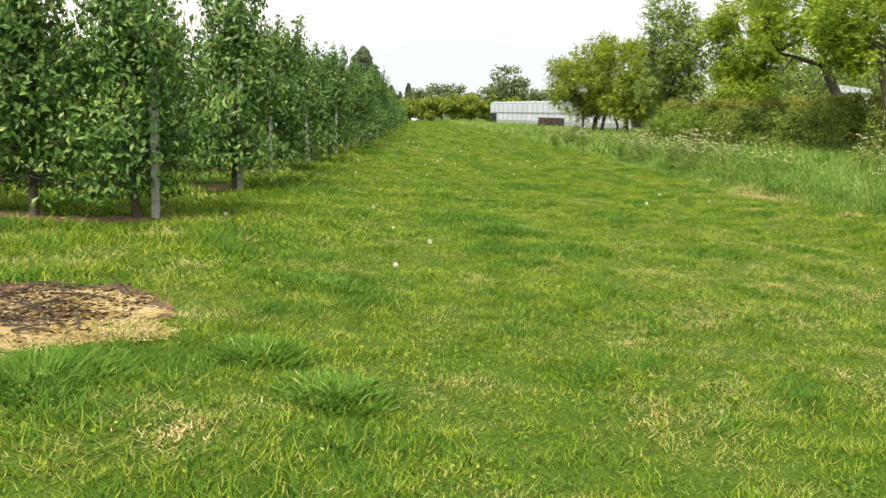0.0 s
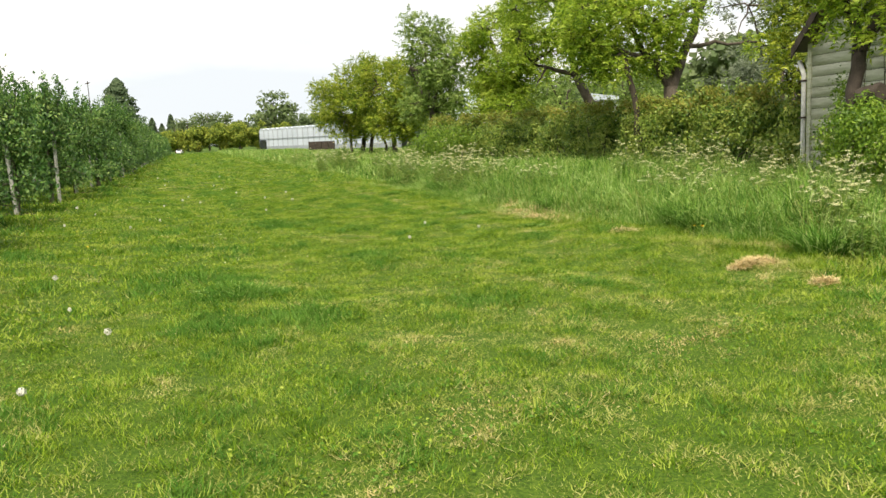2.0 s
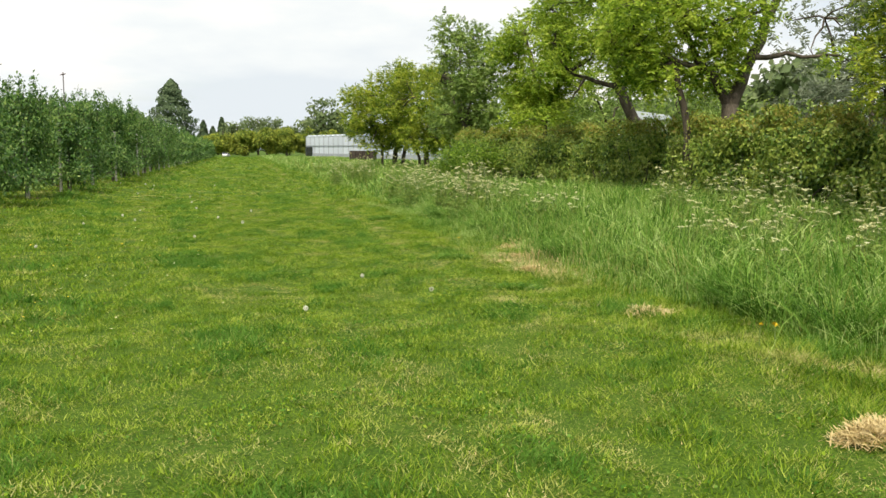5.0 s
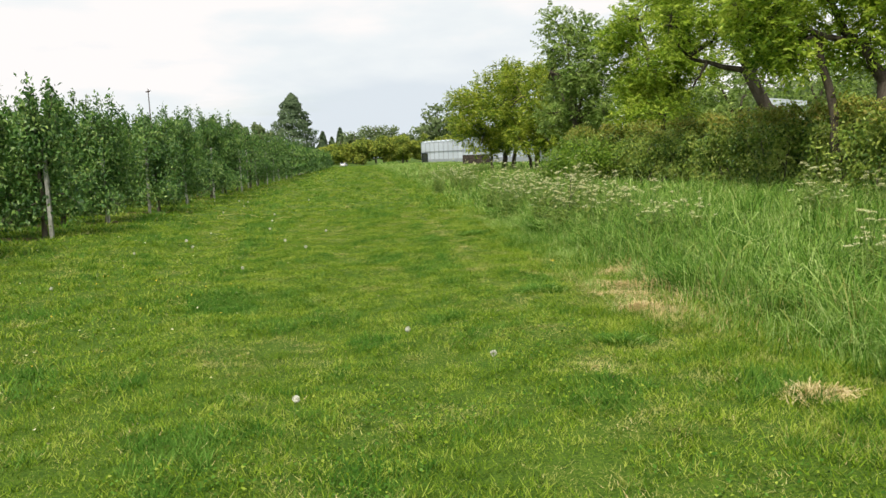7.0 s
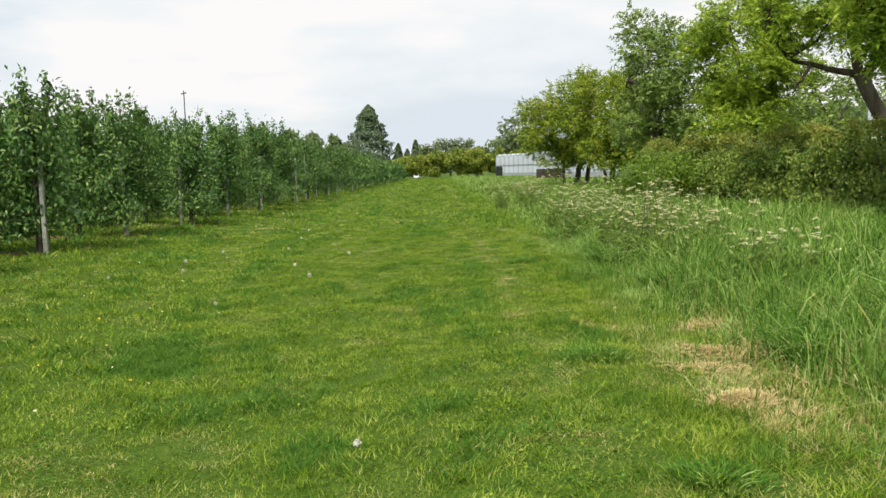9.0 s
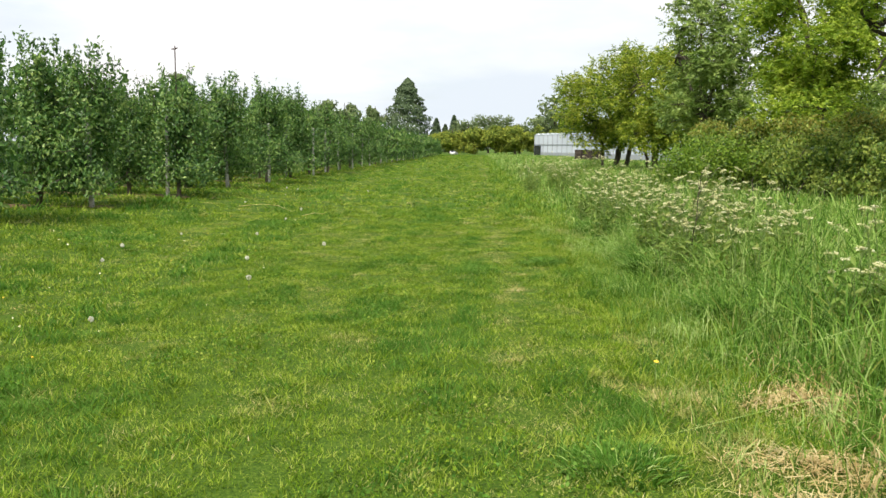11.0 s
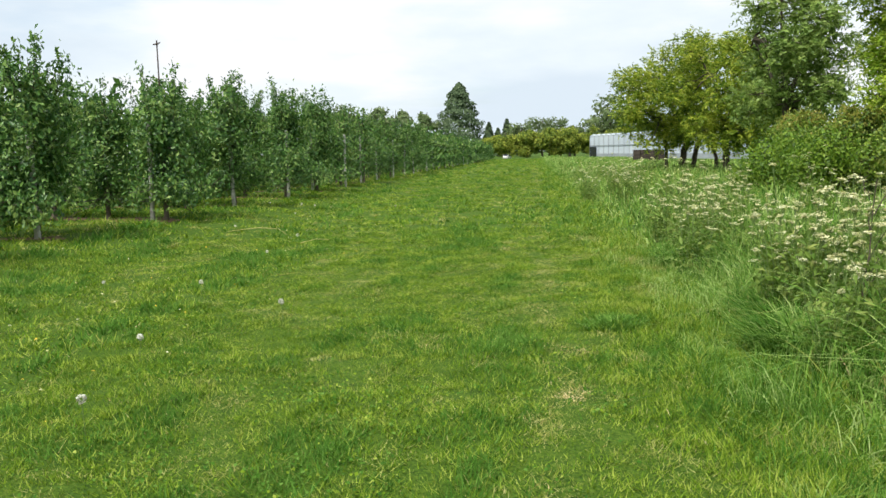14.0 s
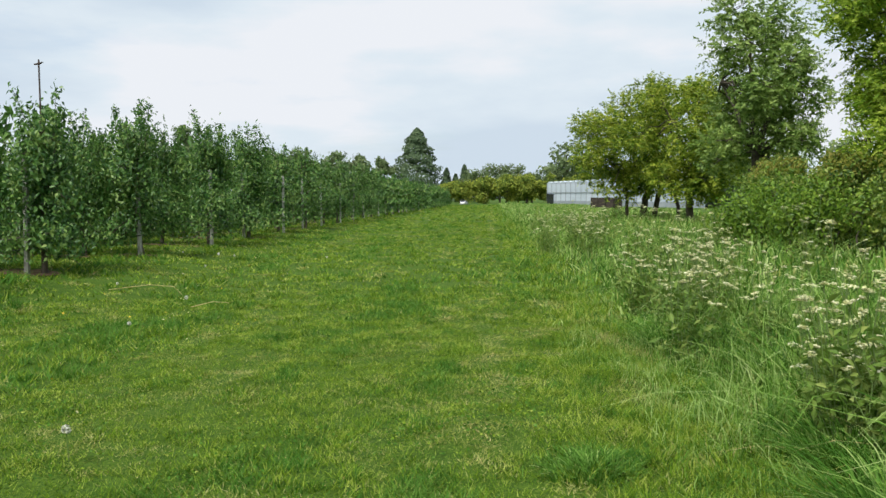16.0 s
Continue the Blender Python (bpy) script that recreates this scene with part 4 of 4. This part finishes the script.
rng = np.random.RandomState(44)
spots = [(8.4 + rng.normal(0, 0.5), 25.3 + rng.normal(0, 0.9)) for _ in range(26)]
spots += [(8.0 + rng.normal(0, 0.4), 30.8 + rng.normal(0, 1.4)) for _ in range(15)]
spots += [(8.8 + rng.normal(0, 0.3), 20.5 + rng.normal(0, 0.3)) for _ in range(4)]
spots += [(8.3 + rng.normal(0, 0.4), 45 + rng.normal(0, 1.8)) for _ in range(12)] + [(8.6 + rng.normal(0, 0.5), 55 + rng.normal(0, 2.5)) for _ in range(10)]
spots += [(rng.uniform(8.6, 12.2), rng.uniform(9.0, 17.5)) for _ in range(42)] + [(rng.uniform(11, 14), rng.uniform(15, 23)) for _ in range(18)] + [(rng.uniform(7.4, 8.4), rng.uniform(6.5, 11)) for _ in range(9)]
spots += [(rng.uniform(8.5, 11.5), rng.uniform(28, 42)) for _ in range(12)]
for i, (x, y) in enumerate(spots):
    parsley(x, y, rng.uniform(0.8, 1.12) * (0.88 if y < 19 else 1.06), rng.uniform(0, 360), i)


# ---- dandelions, clover, straw, sticks ----
def dandelion(seed):
    rng = np.random.RandomState(seed)
    d = rng.normal(0, 1, (60, 3))
    d /= np.linalg.norm(d, axis=1)[:, None]
    head = leaf_mesh(rng, d * 0.021 + (0.01, 0, 0.2), d, 0.016, FLUFF, slim=0.9, droop=0, name="seed_head")
    return mesh("stalk", *tubes([[((0, 0, -0.02), 0.0025), ((0.004, 0, 0.1), 0.0022), ((0.01, 0, 0.19), 0.002)]], 4), STEM), head


DANDELION = [dandelion(s) for s in (1, 2)]
rng = np.random.RandomState(8)
spots = [(-0.31, 9.9), (-0.22, 7.06), (0.15, 8.6), (-2.2, 9.6), (3.6, 13.2), (5.0, 14.2), (4.4, 15.2), (3.1, 22.1), (2.6, 23.8), (3.3, 25.2)] + [(rng.uniform(-1.6, 2.6), rng.uniform(11, 40)) for _ in range(20)]
for i, (x, y) in enumerate(spots):
    t = thing("dandelion", pose(x, y, float(ground_z(x, y)), rng.uniform(-8, 8), rng.uniform(-8, 8), rng.uniform(0, 360)) @ Matrix.Scale(rng.uniform(0.7, 1.25), 4), "white dandelion clock standing in the mown grass", "wild flower", "dandelions of the lane")
    part("stalk", DANDELION[i % 2][0], None, t)
    part("seed_head", DANDELION[i % 2][1], None, t)
n = 700
px, py = rng.uniform(-2.4, 3.0, n), 13 + 65 * rng.uniform(0, 1, n) ** 1.3
pts = np.stack([px, py, ground_z(px, py) + rng.uniform(0.05, 0.09, n)], 1)
fl = new("small_flowers", leaf_mesh(rng, pts, np.tile([[0, 0, 1.0]], (n, 1)), 0.024, [FLORET, YELLOW], (rng.uniform(0, 1, n) < 0.35).astype(int), slim=0.9, droop=0))
tagged(fl, "scattered tiny white and yellow flowers in the turf", "wild flowers", kind="stuff")


for i, (x, y) in enumerate([(6.85, 11.3), (6.95, 11.25), (7.02, 11.35), (-3.6, 8.6), (6.6, 19.4), (-1.9, 8.9)]):
    t = thing("buttercup", pose(x, y, float(ground_z(x, y)), 0, 0, 60 * i), "yellow buttercup flower in the grass", "wild flower", "yellow flowers")
    part("stalk", DANDELION[0][0], None, t)
    th = np.arange(6) * 1.047
    part("petal_cup", leaf_mesh(np.random.RandomState(i), np.stack([0.01 + 0.012 * np.cos(th), 0.012 * np.sin(th), 0.195 + 0 * th], 1), np.stack([0.3 * np.cos(th), 0.3 * np.sin(th), 1 + 0 * th], 1), 0.024, YELLOW, slim=0.9, droop=0, name="petal_cup"), None, t)
n = 150000
px, py = rng.uniform(-3.0, 6.2, n), rng.uniform(2.0, 34, n)
ok = (waves(px, py, 1.8, 23) + 0.5 * waves(px, py, 0.5, 24) + rng.normal(0, 0.25, n) > 0.45) & ~soil_mask(px, py)
px, py = px[ok], py[ok]
pts = np.stack([px, py, ground_z(px, py) + rng.uniform(0.02, 0.055, len(px))], 1)
cl = new("clover", leaf_mesh(rng, pts, np.tile([[0, 0, 0.9]], (len(px), 1)), 0.021, [LUSH, LAWN], (rng.uniform(0, 1, len(px)) < 0.4).astype(int), slim=0.85, droop=0, name="clover"))
tagged(cl, "patches of small round clover leaves in the turf", "clover", kind="stuff")


def blades(rng, x, y, h, wdt, lean, slots, mats, name, segs=1, curl=0.0, base=0.0, aim=None):
    """Grass blades at x, y: single triangles, or bent strips of segs pieces."""
    n = len(x)
    curl = np.broadcast_to(np.asarray(curl, float), (n,))[:, None]
    a, b = rng.uniform(0, 6.283, n), rng.uniform(0, 6.283, n)
    if aim is not None:
        b = aim
        a = b + 1.57 + rng.normal(0, 0.7, n)
    foot = np.stack([x, y, ground_z(x, y) - 0.005 + base], 1)
    side = np.stack([np.cos(a), np.sin(a), np.zeros(n)], 1) * (wdt / 2)[:, None]
    way = np.stack([np.cos(b), np.sin(b), np.zeros(n)], 1)
    ln = (lean * rng.uniform(0.2, 1.3, n))[:, None]
    hh = h[:, None]
    up1 = np.array([[0, 0, 1.0]])
    if segs == 1:
        tip = foot + (way * ln + up1) * hh
        v = np.stack([foot - side, foot + side, tip], 1)
        f = np.arange(n * 3).reshape(n, 3)
        return mesh(name, v.reshape(-1, 3), f, mats, slots)
    rows = []
    for i in range(segs):
        t = i / segs
        c = foot + (way * ln * (t + curl * t * t) + up1 * (t - 0.35 * curl * t * t * t)) * hh
        k = 1 - 0.75 * t
        rows += [c - side * k, c + side * k]
    tip = foot + (way * ln * (1 + curl) + up1 * (1 - 0.35 * curl)) * hh
    v = np.stack(rows + [tip], 1)
    m = 2 * segs + 1
    tri = []
    for i in range(segs - 1):
        q = 2 * i
        tri += [(q, q + 1, q + 3), (q, q + 3, q + 2)]
    tri.append((m - 3, m - 2, m - 1))
    f = (np.arange(n)[:, None, None] * m + np.array(tri)[None]).reshape(-1, 3)
    return mesh(name, v.reshape(-1, 3), f, mats, np.repeat(slots, len(tri)))


def tussock(x, y, rr, h, n, seed):
    r = np.random.RandomState(seed)
    q, th = rr * np.sqrt(r.uniform(0, 1, n)), r.uniform(0, 6.283, n)
    hh = h * r.uniform(0.5, 1.15, n) * (1.05 - 0.35 * q / rr)
    slots = np.where(r.uniform(0, 1, n) < 0.18, 1, 0)
    o = new("grass_tussock", blades(r, x + q * np.cos(th), y + q * np.sin(th), hh, 0.013 * r.uniform(0.6, 1.4, n), np.full(n, 0.65), slots, [LUSH, TALL], "grass_tussock", 3, 1.0, aim=th + r.normal(0, 0.5, n)))
    return tagged(o, "dark green arching grass tussock at the verge", "grass", kind="stuff")


for i, (x, y, rr, h, n) in enumerate([(7.6, 24.35, 0.30, 0.58, 900), (7.9, 24.0, 0.30, 0.62, 800), (7.75, 25.4, 0.28, 0.5, 600), (7.75, 12.5, 0.25, 0.5, 500), (7.9, 13.1, 0.3, 0.6, 600), (7.5, 9.7, 0.3, 0.55, 600), (8.0, 11.5, 0.3, 0.65, 500), (7.9, 17.6, 0.3, 0.6, 500), (7.7, 21.6, 0.25, 0.45, 450), (6.3, 25.4, 0.3, 0.12, 500), (6.1, 17.8, 0.3, 0.11, 500), (8.3, 27.6, 0.35, 0.6, 500), (7.6, 29.5, 0.3, 0.5, 400), (6.2, 15.0, 0.25, 0.11, 400), (-0.9, 4.7, 0.32, 0.10, 700), (-0.42, 4.1, 0.3, 0.11, 700), (-1.9, 4.0, 0.45, 0.15, 900), (-0.8, 6.8, 0.45, 0.10, 800), (1.2, 10.9, 0.5, 0.10, 700)]):
    tussock(x, y, rr, h, n, 740 + i)
stalk = thing("dry_dock", pose(8.05, 24.4, float(ground_z(8.05, 24.4))), "dark dry dock stalk with bare side shoots", "wild plant")
r0 = np.random.RandomState(5)
part("stalk", mesh("stalk", *tubes([bent(r0, (0, 0, -0.03), (0.1, 0.05, 1.35), 0.009, 0.004, 0.02, 5)], 5), BARK, smooth_faces=True), None, stalk)
for k in range(5):
    part("side_shoot", mesh("side_shoot", *tubes([bent(r0, (0.03 + 0.012 * k, 0.02, 0.4 + 0.17 * k), (0.03 + r0.uniform(-0.35, 0.35), r0.uniform(-0.2, 0.2), 0.75 + 0.17 * k), 0.005, 0.002, 0.04, 3)], 4), BARK, smooth_faces=True), None, stalk)


def straw_heap(x, y, r, h, n, seed):
    rng, n = np.random.RandomState(seed), int(n * 1.5)
    q, th = r * rng.uniform(0, 1, n) ** 0.75 * rng.uniform(0.75, 1.25, n), rng.uniform(0, 6.283, n)
    px, py = q * np.cos(th), q * np.sin(th) * 0.6
    ang, ln = rng.uniform(0, 6.283, n), rng.uniform(0.02, 0.09, n)
    z = ground_z(x + px, y + py) + 0.02 + h * np.clip(1 - (q / r) ** 2, 0, 1) * rng.uniform(0.3, 1, n)
    d = np.stack([np.cos(ang) * ln, np.sin(ang) * ln, rng.normal(0, 0.02 if h > 0.03 else 0.006, n)], 1)
    s = np.stack([-np.sin(ang), np.cos(ang), rng.uniform(-0.5, 0.5, n)], 1) * 0.0024
    c = np.stack([x + px, y + py, z], 1)
    v = np.stack([c - d - s, c - d + s, c + d + s, c + d - s], 1)
    o = new("straw_heap", mesh("straw_heap", v.reshape(-1, 3), np.arange(n * 4).reshape(n, 4), STRAW))
    return tagged(o, "heap of dry mown straw lying at the verge's edge", "straw", kind="stuff")


for i, (x, y, r, h, n) in enumerate([(6.40, 9.50, 0.26, 0.06, 1200), (6.26, 8.32, 0.14, 0.035, 380), (6.82, 16.43, 0.24, 0.05, 700), (6.95, 17.35, 0.42, 0.03, 260), (7.1, 17.9, 0.42, 0.03, 260), (7.38, 19.1, 0.36, 0.035, 480), (6.8, 12.95, 0.25, 0.04, 350), (-1.95, 4.95, 0.40, 0.02, 1900), (-2.45, 4.75, 0.45, 0.02, 1300), (-1.95, 5.45, 0.30, 0.02, 700), (-2.35, 5.75, 0.45, 0.02, 600), (-2.9, 5.3, 0.5, 0.02, 500)]):
    straw_heap(x, y, r, h, n, 500 + i)


def fallen_branch(pts, r, label, mat=STRAW):
    path = [((x, y, float(ground_z(x, y)) + z), r * (1 - 0.6 * i / len(pts))) for i, (x, y, z) in enumerate(pts)]
    o = new("fallen_branch", mesh("fallen_branch", *tubes([path], 5), mat, smooth_faces=True))
    return tagged(o, label, "branch", "fallen sticks")


fallen_branch([(-0.2, 33.3, 0.05), (0.2, 33.9, 0.12), (0.6, 33.9, 0.14), (1.0, 33.2, 0.08)], 0.0055, "pale bare pruned branch lying in the grass")
fallen_branch([(1.6, 31.9, 0.04), (1.8, 32.2, 0.09), (2.0, 32.3, 0.06)], 0.0055, "pale bare pruned branch lying in the grass")
rng = np.random.RandomState(61)
for i in range(60):
    x, y, a, L = rng.uniform(-4.0, -2.1), rng.uniform(4.8, 6.15), rng.normal(0, 0.9), rng.uniform(0.2, 0.6)
    fallen_branch([(x - L / 2 * math.cos(a), y - L / 2 * math.sin(a), 0.045), (x, y + 0.02, 0.06), (x + L / 2 * math.cos(a), y + L / 2 * math.sin(a), 0.045)], 0.007, "thin dry pruned twig on the bare soil patch", BARK)


n = 4200
px, py = rng.uniform(-5.0, -1.85, n), rng.normal(5.4, 0.5, n)
ok = soil_mask(px, py)
pts = np.stack([px[ok], py[ok], ground_z(px[ok], py[ok]) + rng.uniform(0.03, 0.05, ok.sum())], 1)
lit = new("leaf_litter", leaf_mesh(rng, pts, np.tile([[0, 0, 2.5]], (len(pts), 1)), 0.05, [SOIL, DARK_WOOD, STRAW], rng.choice([0, 1, 1, 1, 0, 2], len(pts)), slim=0.2, droop=0))
tagged(lit, "brown dead leaves and chips over the bare patch", "leaf litter", kind="stuff")


# ---- grass ----
rng = np.random.RandomState(900)
WAY = np.array([(0.0, 1.5), (0.6, 4), (2.0, 7), (4.2, 11), (5.2, 15), (5.45, 28)])


def way_distance(x, y):
    best = np.full(x.shape, 1e9)
    for (ax, ay), (bx, by) in zip(WAY[:-1], WAY[1:]):
        dx, dy = bx - ax, by - ay
        t = np.clip(((x - ax) * dx + (y - ay) * dy) / (dx * dx + dy * dy), 0, 1)
        best = np.minimum(best, np.hypot(x - ax - t * dx, y - ay - t * dy))
    return best


KHAKI = [(-1.1, 5.5, 0.5), (-1.0, 3.5, 0.35), (0.0, 3.8, 0.3), (1.4, 5.5, 0.55), (1.5, 4.0, 0.5), (3.8, 7.75, 0.5), (4.4, 7.4, 0.4), (2.8, 8.4, 0.5), (3.8, 7.2, 0.35), (3.3, 15.4, 0.6), (-2.0, 9.3, 0.3), (2.2, 6.3, 0.5)]
DEEP = [(-0.8, 6.8, 0.5), (-0.45, 4.1, 0.3), (-0.9, 4.75, 0.3), (-2.0, 4.0, 0.5), (1.2, 10.9, 0.6), (-1.6, 14.3, 0.5), (1.2, 12.0, 0.7), (1.3, 9.2, 0.6), (2.2, 18.4, 0.8), (6.1, 17.8, 0.35), (6.3, 25.4, 0.35)]


def spots_field(x, y, rows):
    total = 0.0
    for a, b, r in rows:
        total = total + np.exp(-((x - a) ** 2 + ((y - b) * 1.15) ** 2) / (r * r))
    return total


def lawn(x0, x1, y0, y1, density, near, far, wide, tall, name, label, segs=1):
    per = 12
    n = int((x1 - x0) * (y1 - y0) * density / per)
    cx, cy, cs = np.repeat(rng.uniform(x0, x1, n), per), np.repeat(rng.uniform(y0, y1, n), per), np.repeat(rng.uniform(0.6, 1.4, n), per)
    tone, comb = np.repeat(rng.normal(0, 1, n), per), np.repeat(rng.uniform(0, 6.283, n), per)
    ox, oy = rng.normal(0, tall * 1.15, n * per), rng.normal(0, tall * 1.15, n * per)
    x, y, aim = cx + ox, cy + oy, np.where(rng.uniform(0, 1, n * per) < 0.5, np.arctan2(oy, ox), comb) + rng.normal(0, 0.5, n * per)
    d = way_distance(x, y)
    edge = 6.95 + 0.3 * waves(y, x * 0.3, 3.0, 6)
    keep = (d >= near) & (d < far) & ~soil_mask(x, y) & (x < edge + 0.7)
    x, y, d, aim, cs, tone = x[keep], y[keep], d[keep], aim[keep], cs[keep], tone[keep]
    n = len(x)
    long = waves(x, y * 0.14, 1.5, 31) * smooth(14, 26, y)
    lush = waves(x, y, 1.5, 11) + 0.6 * waves(x, y, 0.5, 12) + 1.5 * spots_field(x, y, DEEP) + 0.5 * long
    lush += 0.9 * np.exp(-((x - 5.3 - 0.1 * waves(y, x, 4, 16)) / 0.22) ** 2) * smooth(20, 23, y) * smooth(33, 29, y)
    dry = waves(x, y, 1.1, 13) + 0.6 * waves(x, y, 0.4, 14) + 1.3 * spots_field(x, y, KHAKI) - 0.5 * long + 0.3 * smooth(14, 8, y) + 0.4 * smooth(1.0, 3.0, x) * smooth(16, 10, y) - 0.1
    dry += 1.0 * np.exp(-((x - 5.75 - 0.12 * waves(y, x, 7, 15)) / 0.2) ** 2) * smooth(12, 15, y)
    dry += 2.2 * np.exp(-(((x - 6.9) / 0.42) ** 2 + ((y - 16.7) / 1.7) ** 2)) + 1.0 * np.exp(-(((x - 6.75) / 0.35) ** 2 + ((y - 18.8) / 1.0) ** 2))
    r = rng.uniform(0, 1, n)
    slots = np.where(lush + 0.35 * tone + rng.normal(0, 0.3, n) > 0.62, 1, 0)
    slots = np.where((dry - 0.4 * np.clip(lush, -1, 2) + 0.3 * tone + rng.normal(0, 0.45, n) > 0.80) | (r > 0.95), 2, slots)
    slots = np.where((dry + rng.normal(0, 0.5, n) > 2.0) | (r < 0.008), 3, slots)
    hgt = tall * cs * rng.uniform(0.5, 1.2, n) * (1 + 0.5 * np.clip(lush, -0.6, 1.3)) * np.where(slots == 3, 0.45, np.where(slots == 2, 0.66, 1))
    hgt *= 1 + 0.9 * smooth(5.9, 6.9, x) + 0.6 * smooth(-1.2, -2.2, x)
    o = new(name, blades(rng, x, y, hgt, wide * rng.uniform(0.7, 1.4, n), np.where(slots >= 2, 2.0, 1.3), slots, [LAWN, LUSH, PALE, STRAW], name, segs, 0.5 if segs > 1 else 0.0, aim=aim))
    return tagged(o, label, "grass", kind="stuff")


lawn(-4.5, 7.8, 1.8, 34, 4300, 0, 3.3, 0.0068, 0.038, "lawn_grass", "short mown green grass with dry pale patches")
lawn(-6.5, 7.8, 1.2, 40, 1250, 3.3, 7.0, 0.0125, 0.052, "lawn_grass", "short mown grass beside the orchard rows")
lawn(-6.5, 7.8, 9, 75, 210, 7.0, 60, 0.025, 0.068, "lawn_grass", "short mown grass further down the lane")
lawn(-9.0, 8.5, 75, 200, 34, 8.0, 300, 0.07, 0.08, "lawn_grass", "short mown grass at the far end of the lane")
lawn(-10.0, 8.0, -6, 1.8, 200, 0, 60, 0.02, 0.07, "lawn_grass", "short mown grass behind the start of the walk")


def verge(x0, x1, y0, y1, density, wide, tall, segs, seed):
    r = np.random.RandomState(seed)
    n = int((x1 - x0) * (y1 - y0) * density)
    x, y = r.uniform(x0, x1, n), r.uniform(y0, y1, n)
    edge = np.interp(y, [8, 12, 15, 18], [7.4, 7.4, 6.95, 6.35]) + 0.25 * waves(y, x * 0.3, 3.0, 6)
    keep = (x > edge) & (r.uniform(0, 1, n) < 0.72 + 0.6 * waves(x, y, 0.7, 17)) & (way_distance(x, y) > 1.35)
    x, y, edge = x[keep], y[keep], edge[keep]
    n = len(x)
    late = np.interp(y, [12, 18], [0.0, 1.0])
    grow = smooth(0.55 * late, 0.4 + 1.5 * late, x - edge)
    hgt = tall * r.uniform(0.35, 1.25, n) * (1 + 0.15 * smooth(19, 22, y) * smooth(7.4, 8.2, x)) * (0.5 - 0.28 * late + (0.5 + 0.2 * late) * grow) * (1 + 0.32 * waves(x, y, 1.3, 18))
    slots = np.where((r.uniform(0, 1, n) < 0.10 + 0.22 * smooth(28, 60, y)) & (grow > 0.4), 1, np.where(waves(x, y, 1.2, 19) > 0.7, 2, 0))
    wide = wide * np.clip(0.45 + 0.55 * grow, 0.4, 1)
    dead = np.exp(-(((x - 7.1) / 0.55) ** 2 + ((y - 16.9) / 1.7) ** 2)) + 0.7 * np.exp(-(((x - 7.35) / 0.4) ** 2 + ((y - 19.0) / 0.7) ** 2)) + 0.8 * np.exp(-(((x - 7.3) / 0.5) ** 2 + ((y - 9.6) / 0.8) ** 2)) * 0.5 + 0.5 * np.exp(-(((x - 8.2) / 0.6) ** 2 + ((y - 25.0) / 1.0) ** 2))
    slots = np.where(r.uniform(0, 1, n) < 0.75 * dead, 3, slots)
    hgt = np.where(slots == 3, hgt * 0.5, np.where(slots == 1, hgt * 0.85, hgt))
    curl = r.choice([0.5, 1.1, 1.7, 2.2], n)
    hgt = hgt * (0.82 + 0.22 * curl)
    o = new("verge_grass", blades(r, x, y, hgt, wide * r.uniform(0.6, 1.4, n), r.choice([0.12, 0.25, 0.4, 0.7], n), slots, [TALL, PALE, LUSH, STRAW], "verge_grass", segs, curl))
    return tagged(o, "tall uncut green grass of the verge", "grass", kind="stuff")


verge(6.4, 15.0, -6, 4, 70, 0.03, 0.7, 2, 5)
verge(6.4, 9.5, 4, 30, 820, 0.0142, 0.74, 4, 1)
verge(9.5, 15.0, 4, 30, 330, 0.018, 0.70, 2, 2)
verge(6.4, 15.0, 30, 70, 100, 0.034, 0.62, 2, 3)
verge(6.4, 11.0, 70, 200, 42, 0.07, 0.85, 2, 4)
verge(11.0, 24.0, 70, 200, 16, 0.09, 0.5, 2, 6)
